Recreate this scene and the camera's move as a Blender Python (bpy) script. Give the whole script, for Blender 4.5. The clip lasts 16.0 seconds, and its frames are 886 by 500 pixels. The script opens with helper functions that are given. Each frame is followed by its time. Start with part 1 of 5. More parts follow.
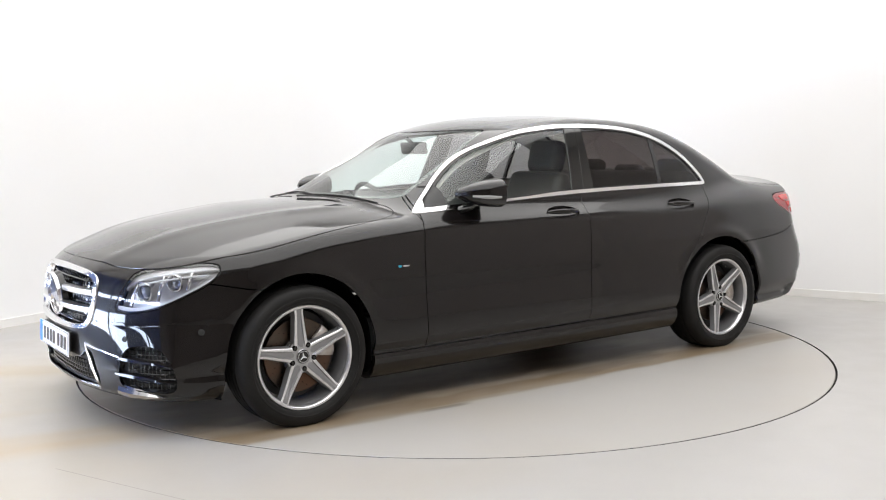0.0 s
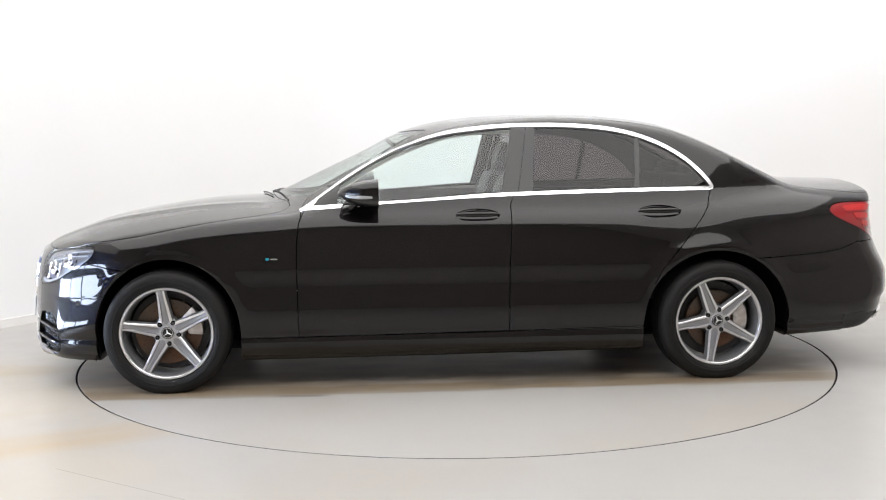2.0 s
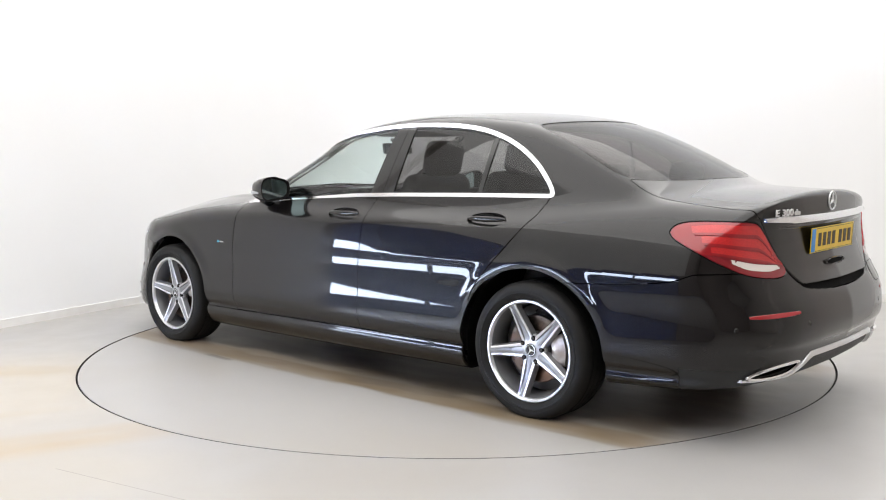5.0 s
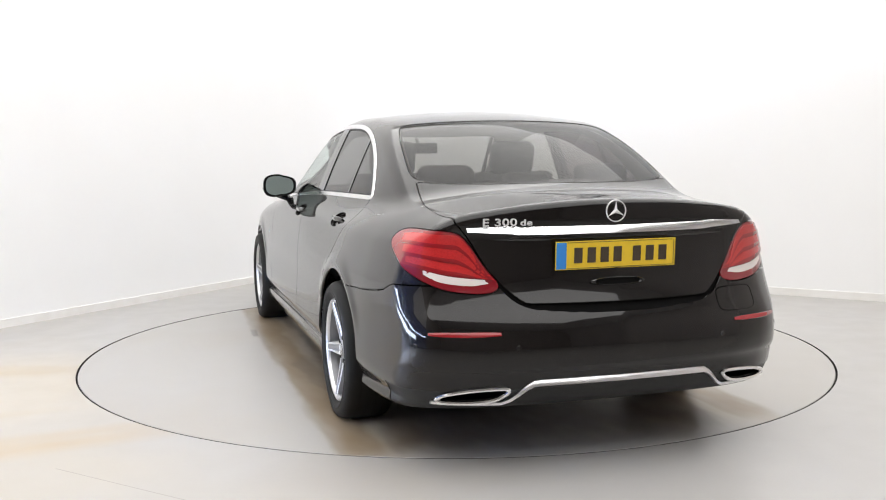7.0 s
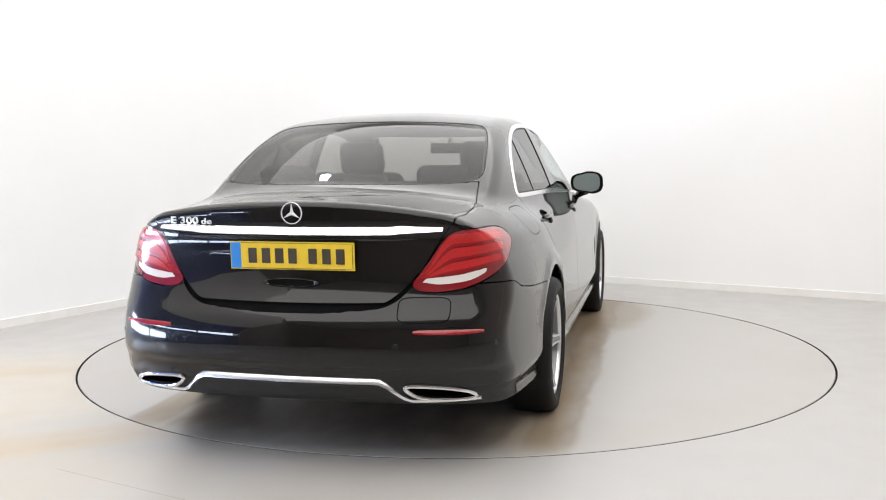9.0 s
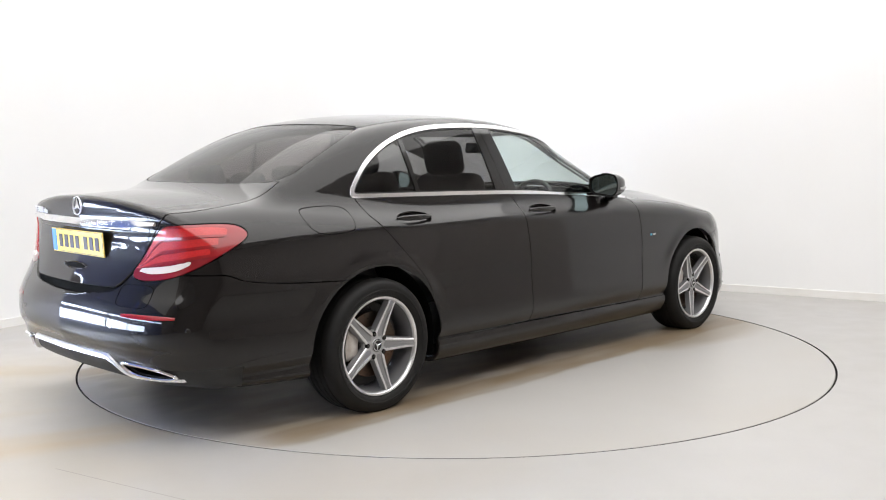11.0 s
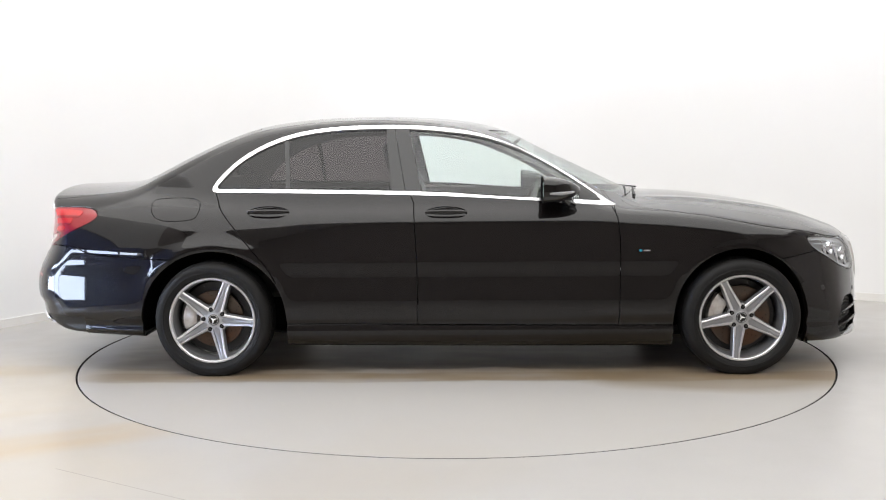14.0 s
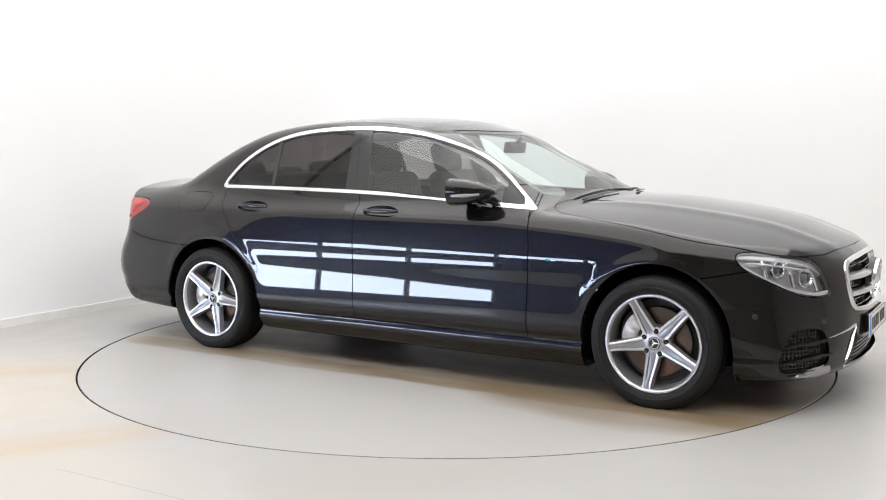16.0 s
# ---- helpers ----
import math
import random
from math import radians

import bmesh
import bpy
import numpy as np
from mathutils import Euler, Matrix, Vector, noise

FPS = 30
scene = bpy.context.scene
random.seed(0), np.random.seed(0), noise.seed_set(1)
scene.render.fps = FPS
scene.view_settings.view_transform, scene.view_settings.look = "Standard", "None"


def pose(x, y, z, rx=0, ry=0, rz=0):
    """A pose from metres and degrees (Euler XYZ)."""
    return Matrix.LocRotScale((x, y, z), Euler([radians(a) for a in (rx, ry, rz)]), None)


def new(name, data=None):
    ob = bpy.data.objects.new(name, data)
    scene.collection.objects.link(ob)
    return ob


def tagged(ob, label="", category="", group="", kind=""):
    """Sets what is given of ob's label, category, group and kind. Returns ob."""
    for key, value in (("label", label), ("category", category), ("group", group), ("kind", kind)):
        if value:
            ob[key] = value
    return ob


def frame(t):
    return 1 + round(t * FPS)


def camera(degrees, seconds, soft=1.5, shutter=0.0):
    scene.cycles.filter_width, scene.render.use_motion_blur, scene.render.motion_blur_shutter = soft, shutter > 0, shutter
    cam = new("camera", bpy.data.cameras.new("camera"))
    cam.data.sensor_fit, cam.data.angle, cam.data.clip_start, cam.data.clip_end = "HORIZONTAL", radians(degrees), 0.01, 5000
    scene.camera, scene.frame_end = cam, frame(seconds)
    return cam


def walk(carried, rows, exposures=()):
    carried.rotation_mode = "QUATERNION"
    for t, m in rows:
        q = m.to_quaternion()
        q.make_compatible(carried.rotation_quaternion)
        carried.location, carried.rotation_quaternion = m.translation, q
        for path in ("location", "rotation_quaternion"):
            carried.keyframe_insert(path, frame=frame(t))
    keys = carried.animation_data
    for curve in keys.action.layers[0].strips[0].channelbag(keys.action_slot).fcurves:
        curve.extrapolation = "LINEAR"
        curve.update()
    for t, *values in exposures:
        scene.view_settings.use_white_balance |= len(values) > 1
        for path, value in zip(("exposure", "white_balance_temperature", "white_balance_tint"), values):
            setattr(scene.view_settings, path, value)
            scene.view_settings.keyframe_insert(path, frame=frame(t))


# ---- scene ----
# ---------------------------------------------------------------- camera
cam = camera(49.23, 16.0, soft=1.1)
EYE = pose(0, -6.094, 1.2477, 90 - 5.879, 0, 0.658) @ pose(0, 0, 0, 0, 0, -0.463)
walk(cam, [(0.0, EYE), (16.0, EYE)])

# ---------------------------------------------------------------- light
scene.view_settings.exposure = 0.0
world = bpy.data.worlds.new("world")
scene.world = world
world.use_nodes = True
world.node_tree.nodes["Background"].inputs[0].default_value = (0.8, 0.88, 1.0, 1)
world.node_tree.nodes["Background"].inputs[1].default_value = 0.12


def area_lamp(name, m, sx, sy, watts, color=(1, 1, 1)):
    data = bpy.data.lights.new(name, "AREA")
    data.shape, data.size, data.size_y, data.energy, data.color = "RECTANGLE", sx, sy, watts, color
    ob = new(name, data)
    ob.matrix_world = m
    return ob


# one wide luminous ceiling over the studio
area_lamp("ceiling_softbox", pose(0.0, -1.9, 4.5), 9.0, 10.6, 718, (1.0, 0.988, 0.972))


# ---------------------------------------------------------------- materials
def material(name, color, rough=0.5, metal=0.0, coat=0.0, grain=0.0, grain_scale=40.0, bump=0.0, bump_scale=200.0,
             stretch=(1, 1, 1), spec=0.5, wear=0.0, wear_scale=6.0, wear_color=None):
    mat = bpy.data.materials.new(name)
    mat.use_nodes = True
    nt = mat.node_tree
    b = nt.nodes["Principled BSDF"]
    b.inputs["Base Color"].default_value = (*color, 1)
    b.inputs["Roughness"].default_value = rough
    b.inputs["Metallic"].default_value = metal
    b.inputs["Coat Weight"].default_value = coat
    b.inputs["Coat Roughness"].default_value = 0.02
    b.inputs["Coat IOR"].default_value = 1.45
    b.inputs["Specular IOR Level"].default_value = spec
    if grain or bump or wear:
        co = nt.nodes.new("ShaderNodeTexCoord")
        mp = nt.nodes.new("ShaderNodeMapping")
        mp.inputs["Scale"].default_value = stretch
        nt.links.new(co.outputs["Object"], mp.inputs[0])
    if grain or wear:
        src = None
        base = nt.nodes.new("ShaderNodeRGB")
        base.outputs[0].default_value = (*color, 1)
        src = base.outputs[0]
        for amount, sc, col in ((grain, grain_scale, tuple(c * 0.45 for c in color)), (wear, wear_scale, wear_color or tuple(c * 0.6 for c in color))):
            if not amount:
                continue
            no = nt.nodes.new("ShaderNodeTexNoise")
            no.inputs["Scale"].default_value = sc
            no.inputs["Detail"].default_value = 6
            nt.links.new(mp.outputs[0], no.inputs["Vector"])
            ra = nt.nodes.new("ShaderNodeMapRange")
            ra.inputs["From Min"].default_value, ra.inputs["From Max"].default_value = 0.42, 0.72
            ra.inputs["To Max"].default_value = amount
            nt.links.new(no.outputs["Fac"], ra.inputs["Value"])
            mx = nt.nodes.new("ShaderNodeMix")
            mx.data_type = "RGBA"
            nt.links.new(ra.outputs[0], mx.inputs["Factor"])
            nt.links.new(src, mx.inputs["A"])
            mx.inputs["B"].default_value = (*col, 1)
            src = mx.outputs["Result"]
        nt.links.new(src, b.inputs["Base Color"])
    if bump:
        no = nt.nodes.new("ShaderNodeTexNoise")
        no.inputs["Scale"].default_value = bump_scale
        no.inputs["Detail"].default_value = 4
        nt.links.new(mp.outputs[0], no.inputs["Vector"])
        bu = nt.nodes.new("ShaderNodeBump")
        bu.inputs["Strength"].default_value = bump
        bu.inputs["Distance"].default_value = 0.002
        nt.links.new(no.outputs["Fac"], bu.inputs["Height"])
        nt.links.new(bu.outputs[0], b.inputs["Normal"])
    return mat


def glass_material(name, tint, ior=1.5, rough=0.0, sides=2.0):
    mat = bpy.data.materials.new(name)
    mat.use_nodes = True
    nt = mat.node_tree
    nt.nodes.remove(nt.nodes["Principled BSDF"])
    out = nt.nodes["Material Output"]
    tr = nt.nodes.new("ShaderNodeBsdfTransparent")
    tr.inputs[0].default_value = (*tint, 1)
    gl = nt.nodes.new("ShaderNodeBsdfGlossy")
    gl.inputs["Roughness"].default_value = rough
    f0 = ((ior - 1) / (ior + 1)) ** 2 * sides
    lw = nt.nodes.new("ShaderNodeLayerWeight")
    lw.inputs["Blend"].default_value = 0.5
    po = nt.nodes.new("ShaderNodeMath")
    po.operation = "POWER"
    po.inputs[1].default_value = 5.0
    nt.links.new(lw.outputs["Facing"], po.inputs[0])
    ma = nt.nodes.new("ShaderNodeMath")
    ma.operation = "MULTIPLY_ADD"
    ma.inputs[1].default_value, ma.inputs[2].default_value = 1 - f0, f0
    nt.links.new(po.outputs[0], ma.inputs[0])
    mx = nt.nodes.new("ShaderNodeMixShader")
    nt.links.new(ma.outputs[0], mx.inputs[0])
    nt.links.new(tr.outputs[0], mx.inputs[1])
    nt.links.new(gl.outputs[0], mx.inputs[2])
    nt.links.new(mx.outputs[0], out.inputs["Surface"])
    return mat


def translucent_panel(name, color, through_color):
    """A dull sheet that lets a little of the daylight behind it through."""
    mat = bpy.data.materials.new(name)
    mat.use_nodes = True
    nt = mat.node_tree
    tr = nt.nodes.new("ShaderNodeBsdfTransparent")
    tr.inputs[0].default_value = (*through_color, 1)
    nt.nodes["Principled BSDF"].inputs["Base Color"].default_value = (*color, 1)
    nt.nodes["Principled BSDF"].inputs["Roughness"].default_value = 0.5
    add = nt.nodes.new("ShaderNodeAddShader")
    nt.links.new(nt.nodes["Principled BSDF"].outputs[0], add.inputs[0])
    nt.links.new(tr.outputs[0], add.inputs[1])
    nt.links.new(add.outputs[0], nt.nodes["Material Output"].inputs["Surface"])
    return mat


def glow_material(name, color, strength):
    mat = bpy.data.materials.new(name)
    mat.use_nodes = True
    b = mat.node_tree.nodes["Principled BSDF"]
    b.inputs["Base Color"].default_value = (*color, 1)
    b.inputs["Emission Color"].default_value = (*color, 1)
    b.inputs["Emission Strength"].default_value = strength
    return mat


PAINT = material("black_paint", (0.0040, 0.0030, 0.0029), 0.32, 0.0, 1.0, grain=0.35, grain_scale=900, spec=0.09)
PIANO = material("gloss_black_plastic", (0.006, 0.006, 0.006), 0.12, 0, 0.5)
TRIM = material("black_plastic_trim", (0.010, 0.010, 0.010), 0.5, bump=0.15, bump_scale=900)
RUBBER = material("tyre_rubber", (0.0065, 0.0062, 0.0060), 0.62, bump=0.2, bump_scale=300, wear=0.35, wear_scale=9, wear_color=(0.018, 0.016, 0.0145), spec=0.28)
CHROME = material("chrome", (0.88, 0.88, 0.89), 0.14, 1.0)
DARK_CHROME = material("dark_chrome", (0.42, 0.42, 0.43), 0.12, 1.0)
SATIN = material("satin_aluminium", (0.80, 0.80, 0.81), 0.28, 1.0)
ALLOY = material("machined_alloy", (0.76, 0.76, 0.77), 0.34, 1.0, grain=0.15, grain_scale=60)
ALLOY_GREY = material("grey_alloy_paint", (0.27, 0.27, 0.28), 0.45, 0.6)
DARK_METAL = material("dark_metal", (0.05, 0.047, 0.045), 0.55, 0.4)
DISC = material("brake_disc_steel", (0.085, 0.068, 0.056), 0.36, 1.0, wear=0.85, wear_scale=9, wear_color=(0.13, 0.07, 0.045))
CALIPER = material("cast_caliper", (0.58, 0.55, 0.52), 0.45, 0.7, wear=0.5, wear_scale=22, wear_color=(0.25, 0.16, 0.1))
GLASS = glass_material("clear_glass", (0.85, 0.92, 0.90))
TINTED = glass_material("privacy_glass", (0.25, 0.23, 0.235), sides=1.2)
REAR_GLASS = glass_material("tinted_rear_glass", (0.30, 0.275, 0.26), sides=1.0)
LENS = glass_material("clear_lens", (0.93, 0.94, 0.95), 1.45)
RED_LENS = material("red_lens", (0.27, 0.006, 0.010), 0.2, 0, 0.8)
RED_BRIGHT = material("bright_red_lens", (0.50, 0.013, 0.014), 0.25, 0, 0.8, grain=0.4, grain_scale=160)
RED_DEEP = material("deep_red_lens", (0.20, 0.006, 0.012), 0.12, 0, 1.0)
WHITE_LENS = material("white_lens", (0.68, 0.62, 0.58), 0.25, 0, 0.6)
MIRROR = material("mirror_glass", (0.60, 0.78, 0.80), 0.02, 1.0)
LEATHER = material("black_leather", (0.035, 0.033, 0.032), 0.5, bump=0.3, bump_scale=350)
HEADLINER = material("grey_headlining", (0.42, 0.40, 0.37), 0.9, bump=0.2, bump_scale=700)
DASH = material("dashboard_plastic", (0.02, 0.02, 0.021), 0.6, bump=0.2, bump_scale=500)
PLATE_WHITE = material("white_plate", (0.80, 0.80, 0.80), 0.35)
PLATE_YELLOW = material("yellow_plate", (0.82, 0.56, 0.03), 0.35, wear=0.2, wear_scale=30)
PLATE_BLUE = material("blue_band", (0.03, 0.24, 0.68), 0.4)
INK = material("plate_ink", (0.05, 0.035, 0.02), 0.5)
BADGE_BLUE = material("badge_blue", (0.02, 0.30, 0.42), 0.35)
WALL = material("white_wall_paint", (0.88, 0.88, 0.88), 0.6, wear=0.10, wear_scale=1.1, wear_color=(0.76, 0.74, 0.71), bump=0.1, bump_scale=60)
SKIRT = material("white_skirting_paint", (0.83, 0.82, 0.80), 0.45, wear=0.3, wear_scale=7, wear_color=(0.70, 0.66, 0.60))
CEIL = material("white_ceiling_paint", (0.62, 0.61, 0.59), 0.8)
HALL_MID = material("hall_back_wall_paint", (0.27, 0.24, 0.22), 0.7, wear=0.4, wear_scale=0.8, wear_color=(0.28, 0.25, 0.23))
HALL_PALE = material("pale_hall_wall_paint", (0.50, 0.46, 0.43), 0.7, wear=0.4, wear_scale=0.8, wear_color=(0.38, 0.345, 0.32))
HALL = material("hall_wall_paint", (0.30, 0.265, 0.24), 0.7, wear=0.4, wear_scale=0.8, wear_color=(0.20, 0.175, 0.16))
DOOR_PANEL = translucent_panel("blue_translucent_door_panel", (0.10, 0.14, 0.24), (0.016, 0.028, 0.075))
DOOR_STILE = material("grey_door_stile", (0.10, 0.12, 0.16), 0.5)
GAP = material("turntable_gap", (0.02, 0.018, 0.016), 0.9)


def floor_material(name, base, stain, seed, amount, pools=(), streaks_and_shade=(), gloss=(0.22, 0.42)):
    mat = bpy.data.materials.new(name)
    mat.use_nodes = True
    nt = mat.node_tree
    b = nt.nodes["Principled BSDF"]
    co = nt.nodes.new("ShaderNodeTexCoord")
    mp = nt.nodes.new("ShaderNodeMapping")
    mp.inputs["Location"].default_value = (seed, seed * 0.7, 0)
    nt.links.new(co.outputs["Object"], mp.inputs[0])
    src = None
    for sc, lo, hi, amt, col in ((0.55, 0.50, 0.72, amount, stain), (3.5, 0.35, 0.8, 0.10, tuple(c * 0.88 for c in base)), (120, 0.4, 0.8, 0.10, tuple(c * 0.7 for c in base))):
        no = nt.nodes.new("ShaderNodeTexNoise")
        no.inputs["Scale"].default_value, no.inputs["Detail"].default_value = sc, 3
        nt.links.new(mp.outputs[0], no.inputs["Vector"])
        ra = nt.nodes.new("ShaderNodeMapRange")
        ra.inputs["From Min"].default_value, ra.inputs["From Max"].default_value, ra.inputs["To Max"].default_value = lo, hi, amt
        nt.links.new(no.outputs["Fac"], ra.inputs["Value"])
        mx = nt.nodes.new("ShaderNodeMix")
        mx.data_type = "RGBA"
        nt.links.new(ra.outputs[0], mx.inputs["Factor"])
        if src is None:
            mx.inputs["A"].default_value = (*base, 1)
        else:
            nt.links.new(src, mx.inputs["A"])
        mx.inputs["B"].default_value = (*col, 1)
        src = mx.outputs["Result"]
    for (px, py), size, amt, col, soft_edge in pools:
        m2 = nt.nodes.new("ShaderNodeMapping")
        m2.inputs["Location"].default_value = (-px / size[0], -py / size[1], 0)
        m2.inputs["Scale"].default_value = (1 / size[0], 1 / size[1], 1)
        nt.links.new(co.outputs["Object"], m2.inputs[0])
        wob = nt.nodes.new("ShaderNodeTexNoise")
        wob.inputs["Scale"].default_value, wob.inputs["Detail"].default_value = 1.4, 1
        nt.links.new(mp.outputs[0], wob.inputs["Vector"])
        add = nt.nodes.new("ShaderNodeMix")
        add.data_type, add.blend_type = "RGBA", "LINEAR_LIGHT"
        add.inputs["Factor"].default_value = 0.28
        nt.links.new(m2.outputs[0], add.inputs["A"])
        nt.links.new(wob.outputs["Color"], add.inputs["B"])
        gr = nt.nodes.new("ShaderNodeTexGradient")
        gr.gradient_type = "SPHERICAL"
        nt.links.new(add.outputs["Result"], gr.inputs[0])
        ra = nt.nodes.new("ShaderNodeMapRange")
        ra.inputs["From Min"].default_value, ra.inputs["From Max"].default_value, ra.inputs["To Max"].default_value = 0.0, soft_edge, amt
        nt.links.new(gr.outputs["Fac"], ra.inputs["Value"])
        mx = nt.nodes.new("ShaderNodeMix")
        mx.data_type = "RGBA"
        nt.links.new(ra.outputs[0], mx.inputs["Factor"])
        nt.links.new(src, mx.inputs["A"])
        mx.inputs["B"].default_value = (*col, 1)
        src = mx.outputs["Result"]
    # straight streaks, and the shade painted under the car: centre, turn, half length and width, softness, waver,
    # amount, colour
    for (px, py), turn, half_l, half_w, edge, waver, amt, col in streaks_and_shade:
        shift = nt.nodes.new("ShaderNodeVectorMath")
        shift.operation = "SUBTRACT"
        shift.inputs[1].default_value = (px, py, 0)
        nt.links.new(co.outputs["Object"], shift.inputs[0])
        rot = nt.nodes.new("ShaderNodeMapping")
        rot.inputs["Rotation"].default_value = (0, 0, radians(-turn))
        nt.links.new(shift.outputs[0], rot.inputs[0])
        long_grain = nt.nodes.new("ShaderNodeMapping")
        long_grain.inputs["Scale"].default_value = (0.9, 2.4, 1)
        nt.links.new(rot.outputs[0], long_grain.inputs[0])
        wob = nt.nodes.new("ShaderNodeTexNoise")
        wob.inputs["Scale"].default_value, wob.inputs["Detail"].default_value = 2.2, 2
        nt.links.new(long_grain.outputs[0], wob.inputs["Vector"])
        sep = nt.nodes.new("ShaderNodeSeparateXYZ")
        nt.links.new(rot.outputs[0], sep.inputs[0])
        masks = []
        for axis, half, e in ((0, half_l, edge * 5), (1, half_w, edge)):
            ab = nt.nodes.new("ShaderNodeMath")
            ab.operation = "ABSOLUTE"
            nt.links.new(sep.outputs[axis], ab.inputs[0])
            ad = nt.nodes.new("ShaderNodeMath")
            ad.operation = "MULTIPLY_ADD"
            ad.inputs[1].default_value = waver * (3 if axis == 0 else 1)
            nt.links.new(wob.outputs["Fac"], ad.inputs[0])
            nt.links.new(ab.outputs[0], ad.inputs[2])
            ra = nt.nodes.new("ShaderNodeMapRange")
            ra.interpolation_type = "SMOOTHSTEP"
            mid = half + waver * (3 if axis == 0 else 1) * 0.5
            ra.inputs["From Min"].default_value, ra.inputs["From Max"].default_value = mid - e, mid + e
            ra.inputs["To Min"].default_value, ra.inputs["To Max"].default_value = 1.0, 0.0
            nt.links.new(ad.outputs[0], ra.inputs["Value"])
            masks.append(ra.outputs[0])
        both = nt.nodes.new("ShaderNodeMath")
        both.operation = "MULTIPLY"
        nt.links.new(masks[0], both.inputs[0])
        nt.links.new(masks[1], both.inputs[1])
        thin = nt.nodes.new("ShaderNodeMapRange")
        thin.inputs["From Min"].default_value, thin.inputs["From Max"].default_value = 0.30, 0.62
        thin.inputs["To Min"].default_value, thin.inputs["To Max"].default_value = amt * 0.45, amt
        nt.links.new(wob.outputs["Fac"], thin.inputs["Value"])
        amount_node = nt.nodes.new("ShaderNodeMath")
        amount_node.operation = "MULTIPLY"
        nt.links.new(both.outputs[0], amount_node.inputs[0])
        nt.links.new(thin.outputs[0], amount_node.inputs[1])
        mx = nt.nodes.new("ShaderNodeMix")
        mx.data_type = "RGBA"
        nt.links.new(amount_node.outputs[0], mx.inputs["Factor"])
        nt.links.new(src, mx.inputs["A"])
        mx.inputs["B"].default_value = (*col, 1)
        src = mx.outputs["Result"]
    nt.links.new(src, b.inputs["Base Color"])
    no = nt.nodes.new("ShaderNodeTexNoise")
    no.inputs["Scale"].default_value = 5
    no.inputs["Detail"].default_value = 5
    nt.links.new(mp.outputs[0], no.inputs["Vector"])
    ra = nt.nodes.new("ShaderNodeMapRange")
    ra.inputs["To Min"].default_value, ra.inputs["To Max"].default_value = gloss
    nt.links.new(no.outputs["Fac"], ra.inputs["Value"])
    nt.links.new(ra.outputs[0], b.inputs["Roughness"])
    return mat


FLOOR = floor_material("painted_concrete_floor", (0.405, 0.393, 0.378), (0.38, 0.32, 0.23), 3.1, 0.22,
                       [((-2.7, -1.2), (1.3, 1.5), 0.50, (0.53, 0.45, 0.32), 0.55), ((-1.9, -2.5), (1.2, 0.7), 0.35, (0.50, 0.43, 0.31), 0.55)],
                       [((-2.95, -0.66), 3, 0.85, 0.13, 0.07, 0.14, 0.55, (0.43, 0.33, 0.19)), ((-1.78, -2.03), 28, 0.52, 0.15, 0.08, 0.16, 0.65, (0.43, 0.32, 0.18)),
                        ((-2.25, -1.62), 24, 0.35, 0.05, 0.05, 0.10, 0.4, (0.45, 0.36, 0.23)), ((-1.28, -2.55), -30, 0.36, 0.0025, 0.0015, 0.004, 0.75, (0.20, 0.17, 0.14))])
# The band of half width 0.76 paints the car's shade into the dirt.
DISC_TOP = floor_material("painted_turntable_top_dirt_and_shade", (0.405, 0.391, 0.370), (0.34, 0.28, 0.20), 7.7, 0.30,
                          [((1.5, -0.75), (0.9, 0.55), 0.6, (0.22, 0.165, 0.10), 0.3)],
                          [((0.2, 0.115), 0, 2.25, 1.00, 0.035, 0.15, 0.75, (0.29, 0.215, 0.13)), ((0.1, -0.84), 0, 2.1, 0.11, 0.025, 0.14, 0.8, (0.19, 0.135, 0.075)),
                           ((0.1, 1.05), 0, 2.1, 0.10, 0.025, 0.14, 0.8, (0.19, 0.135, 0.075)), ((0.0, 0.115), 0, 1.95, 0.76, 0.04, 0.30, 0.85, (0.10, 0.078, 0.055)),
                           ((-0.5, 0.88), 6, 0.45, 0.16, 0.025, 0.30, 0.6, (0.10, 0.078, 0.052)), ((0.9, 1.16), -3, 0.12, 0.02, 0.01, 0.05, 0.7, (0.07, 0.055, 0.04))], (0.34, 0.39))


# ---------------------------------------------------------------- mesh helpers
def part(name, bm, mat, parent=None, label=""):
    me = bpy.data.meshes.new(name)
    bm.to_mesh(me)
    bm.free()
    for m in (mat if isinstance(mat, (list, tuple)) else [mat]):
        me.materials.append(m)
    ob = new(name, me)
    ob.parent = parent
    if label:
        ob["label"] = label
    return ob


def smooth(ob, angle=40):
    me = ob.data
    me.polygons.foreach_set("use_smooth", [True] * len(me.polygons))
    me.set_sharp_from_angle(angle=radians(angle))
    return ob


def box(bm, cx, cy, cz, sx, sy, sz, bevel=0.0, m=None, seg=2):
    r = bmesh.ops.create_cube(bm, size=1)
    vs = r["verts"]
    bmesh.ops.scale(bm, vec=(sx, sy, sz), verts=vs)
    if bevel:
        es = list({e for v in vs for e in v.link_edges})
        out = bmesh.ops.bevel(bm, geom=es, offset=bevel, segments=seg, affect="EDGES", profile=0.5)
        vs = list({v for f in out["faces"] for v in f.verts} | {v for v in vs if v.is_valid})
    t = Matrix.Translation((cx, cy, cz))
    bmesh.ops.transform(bm, matrix=t if m is None else m @ t, verts=[v for v in vs if v.is_valid])
    return bm


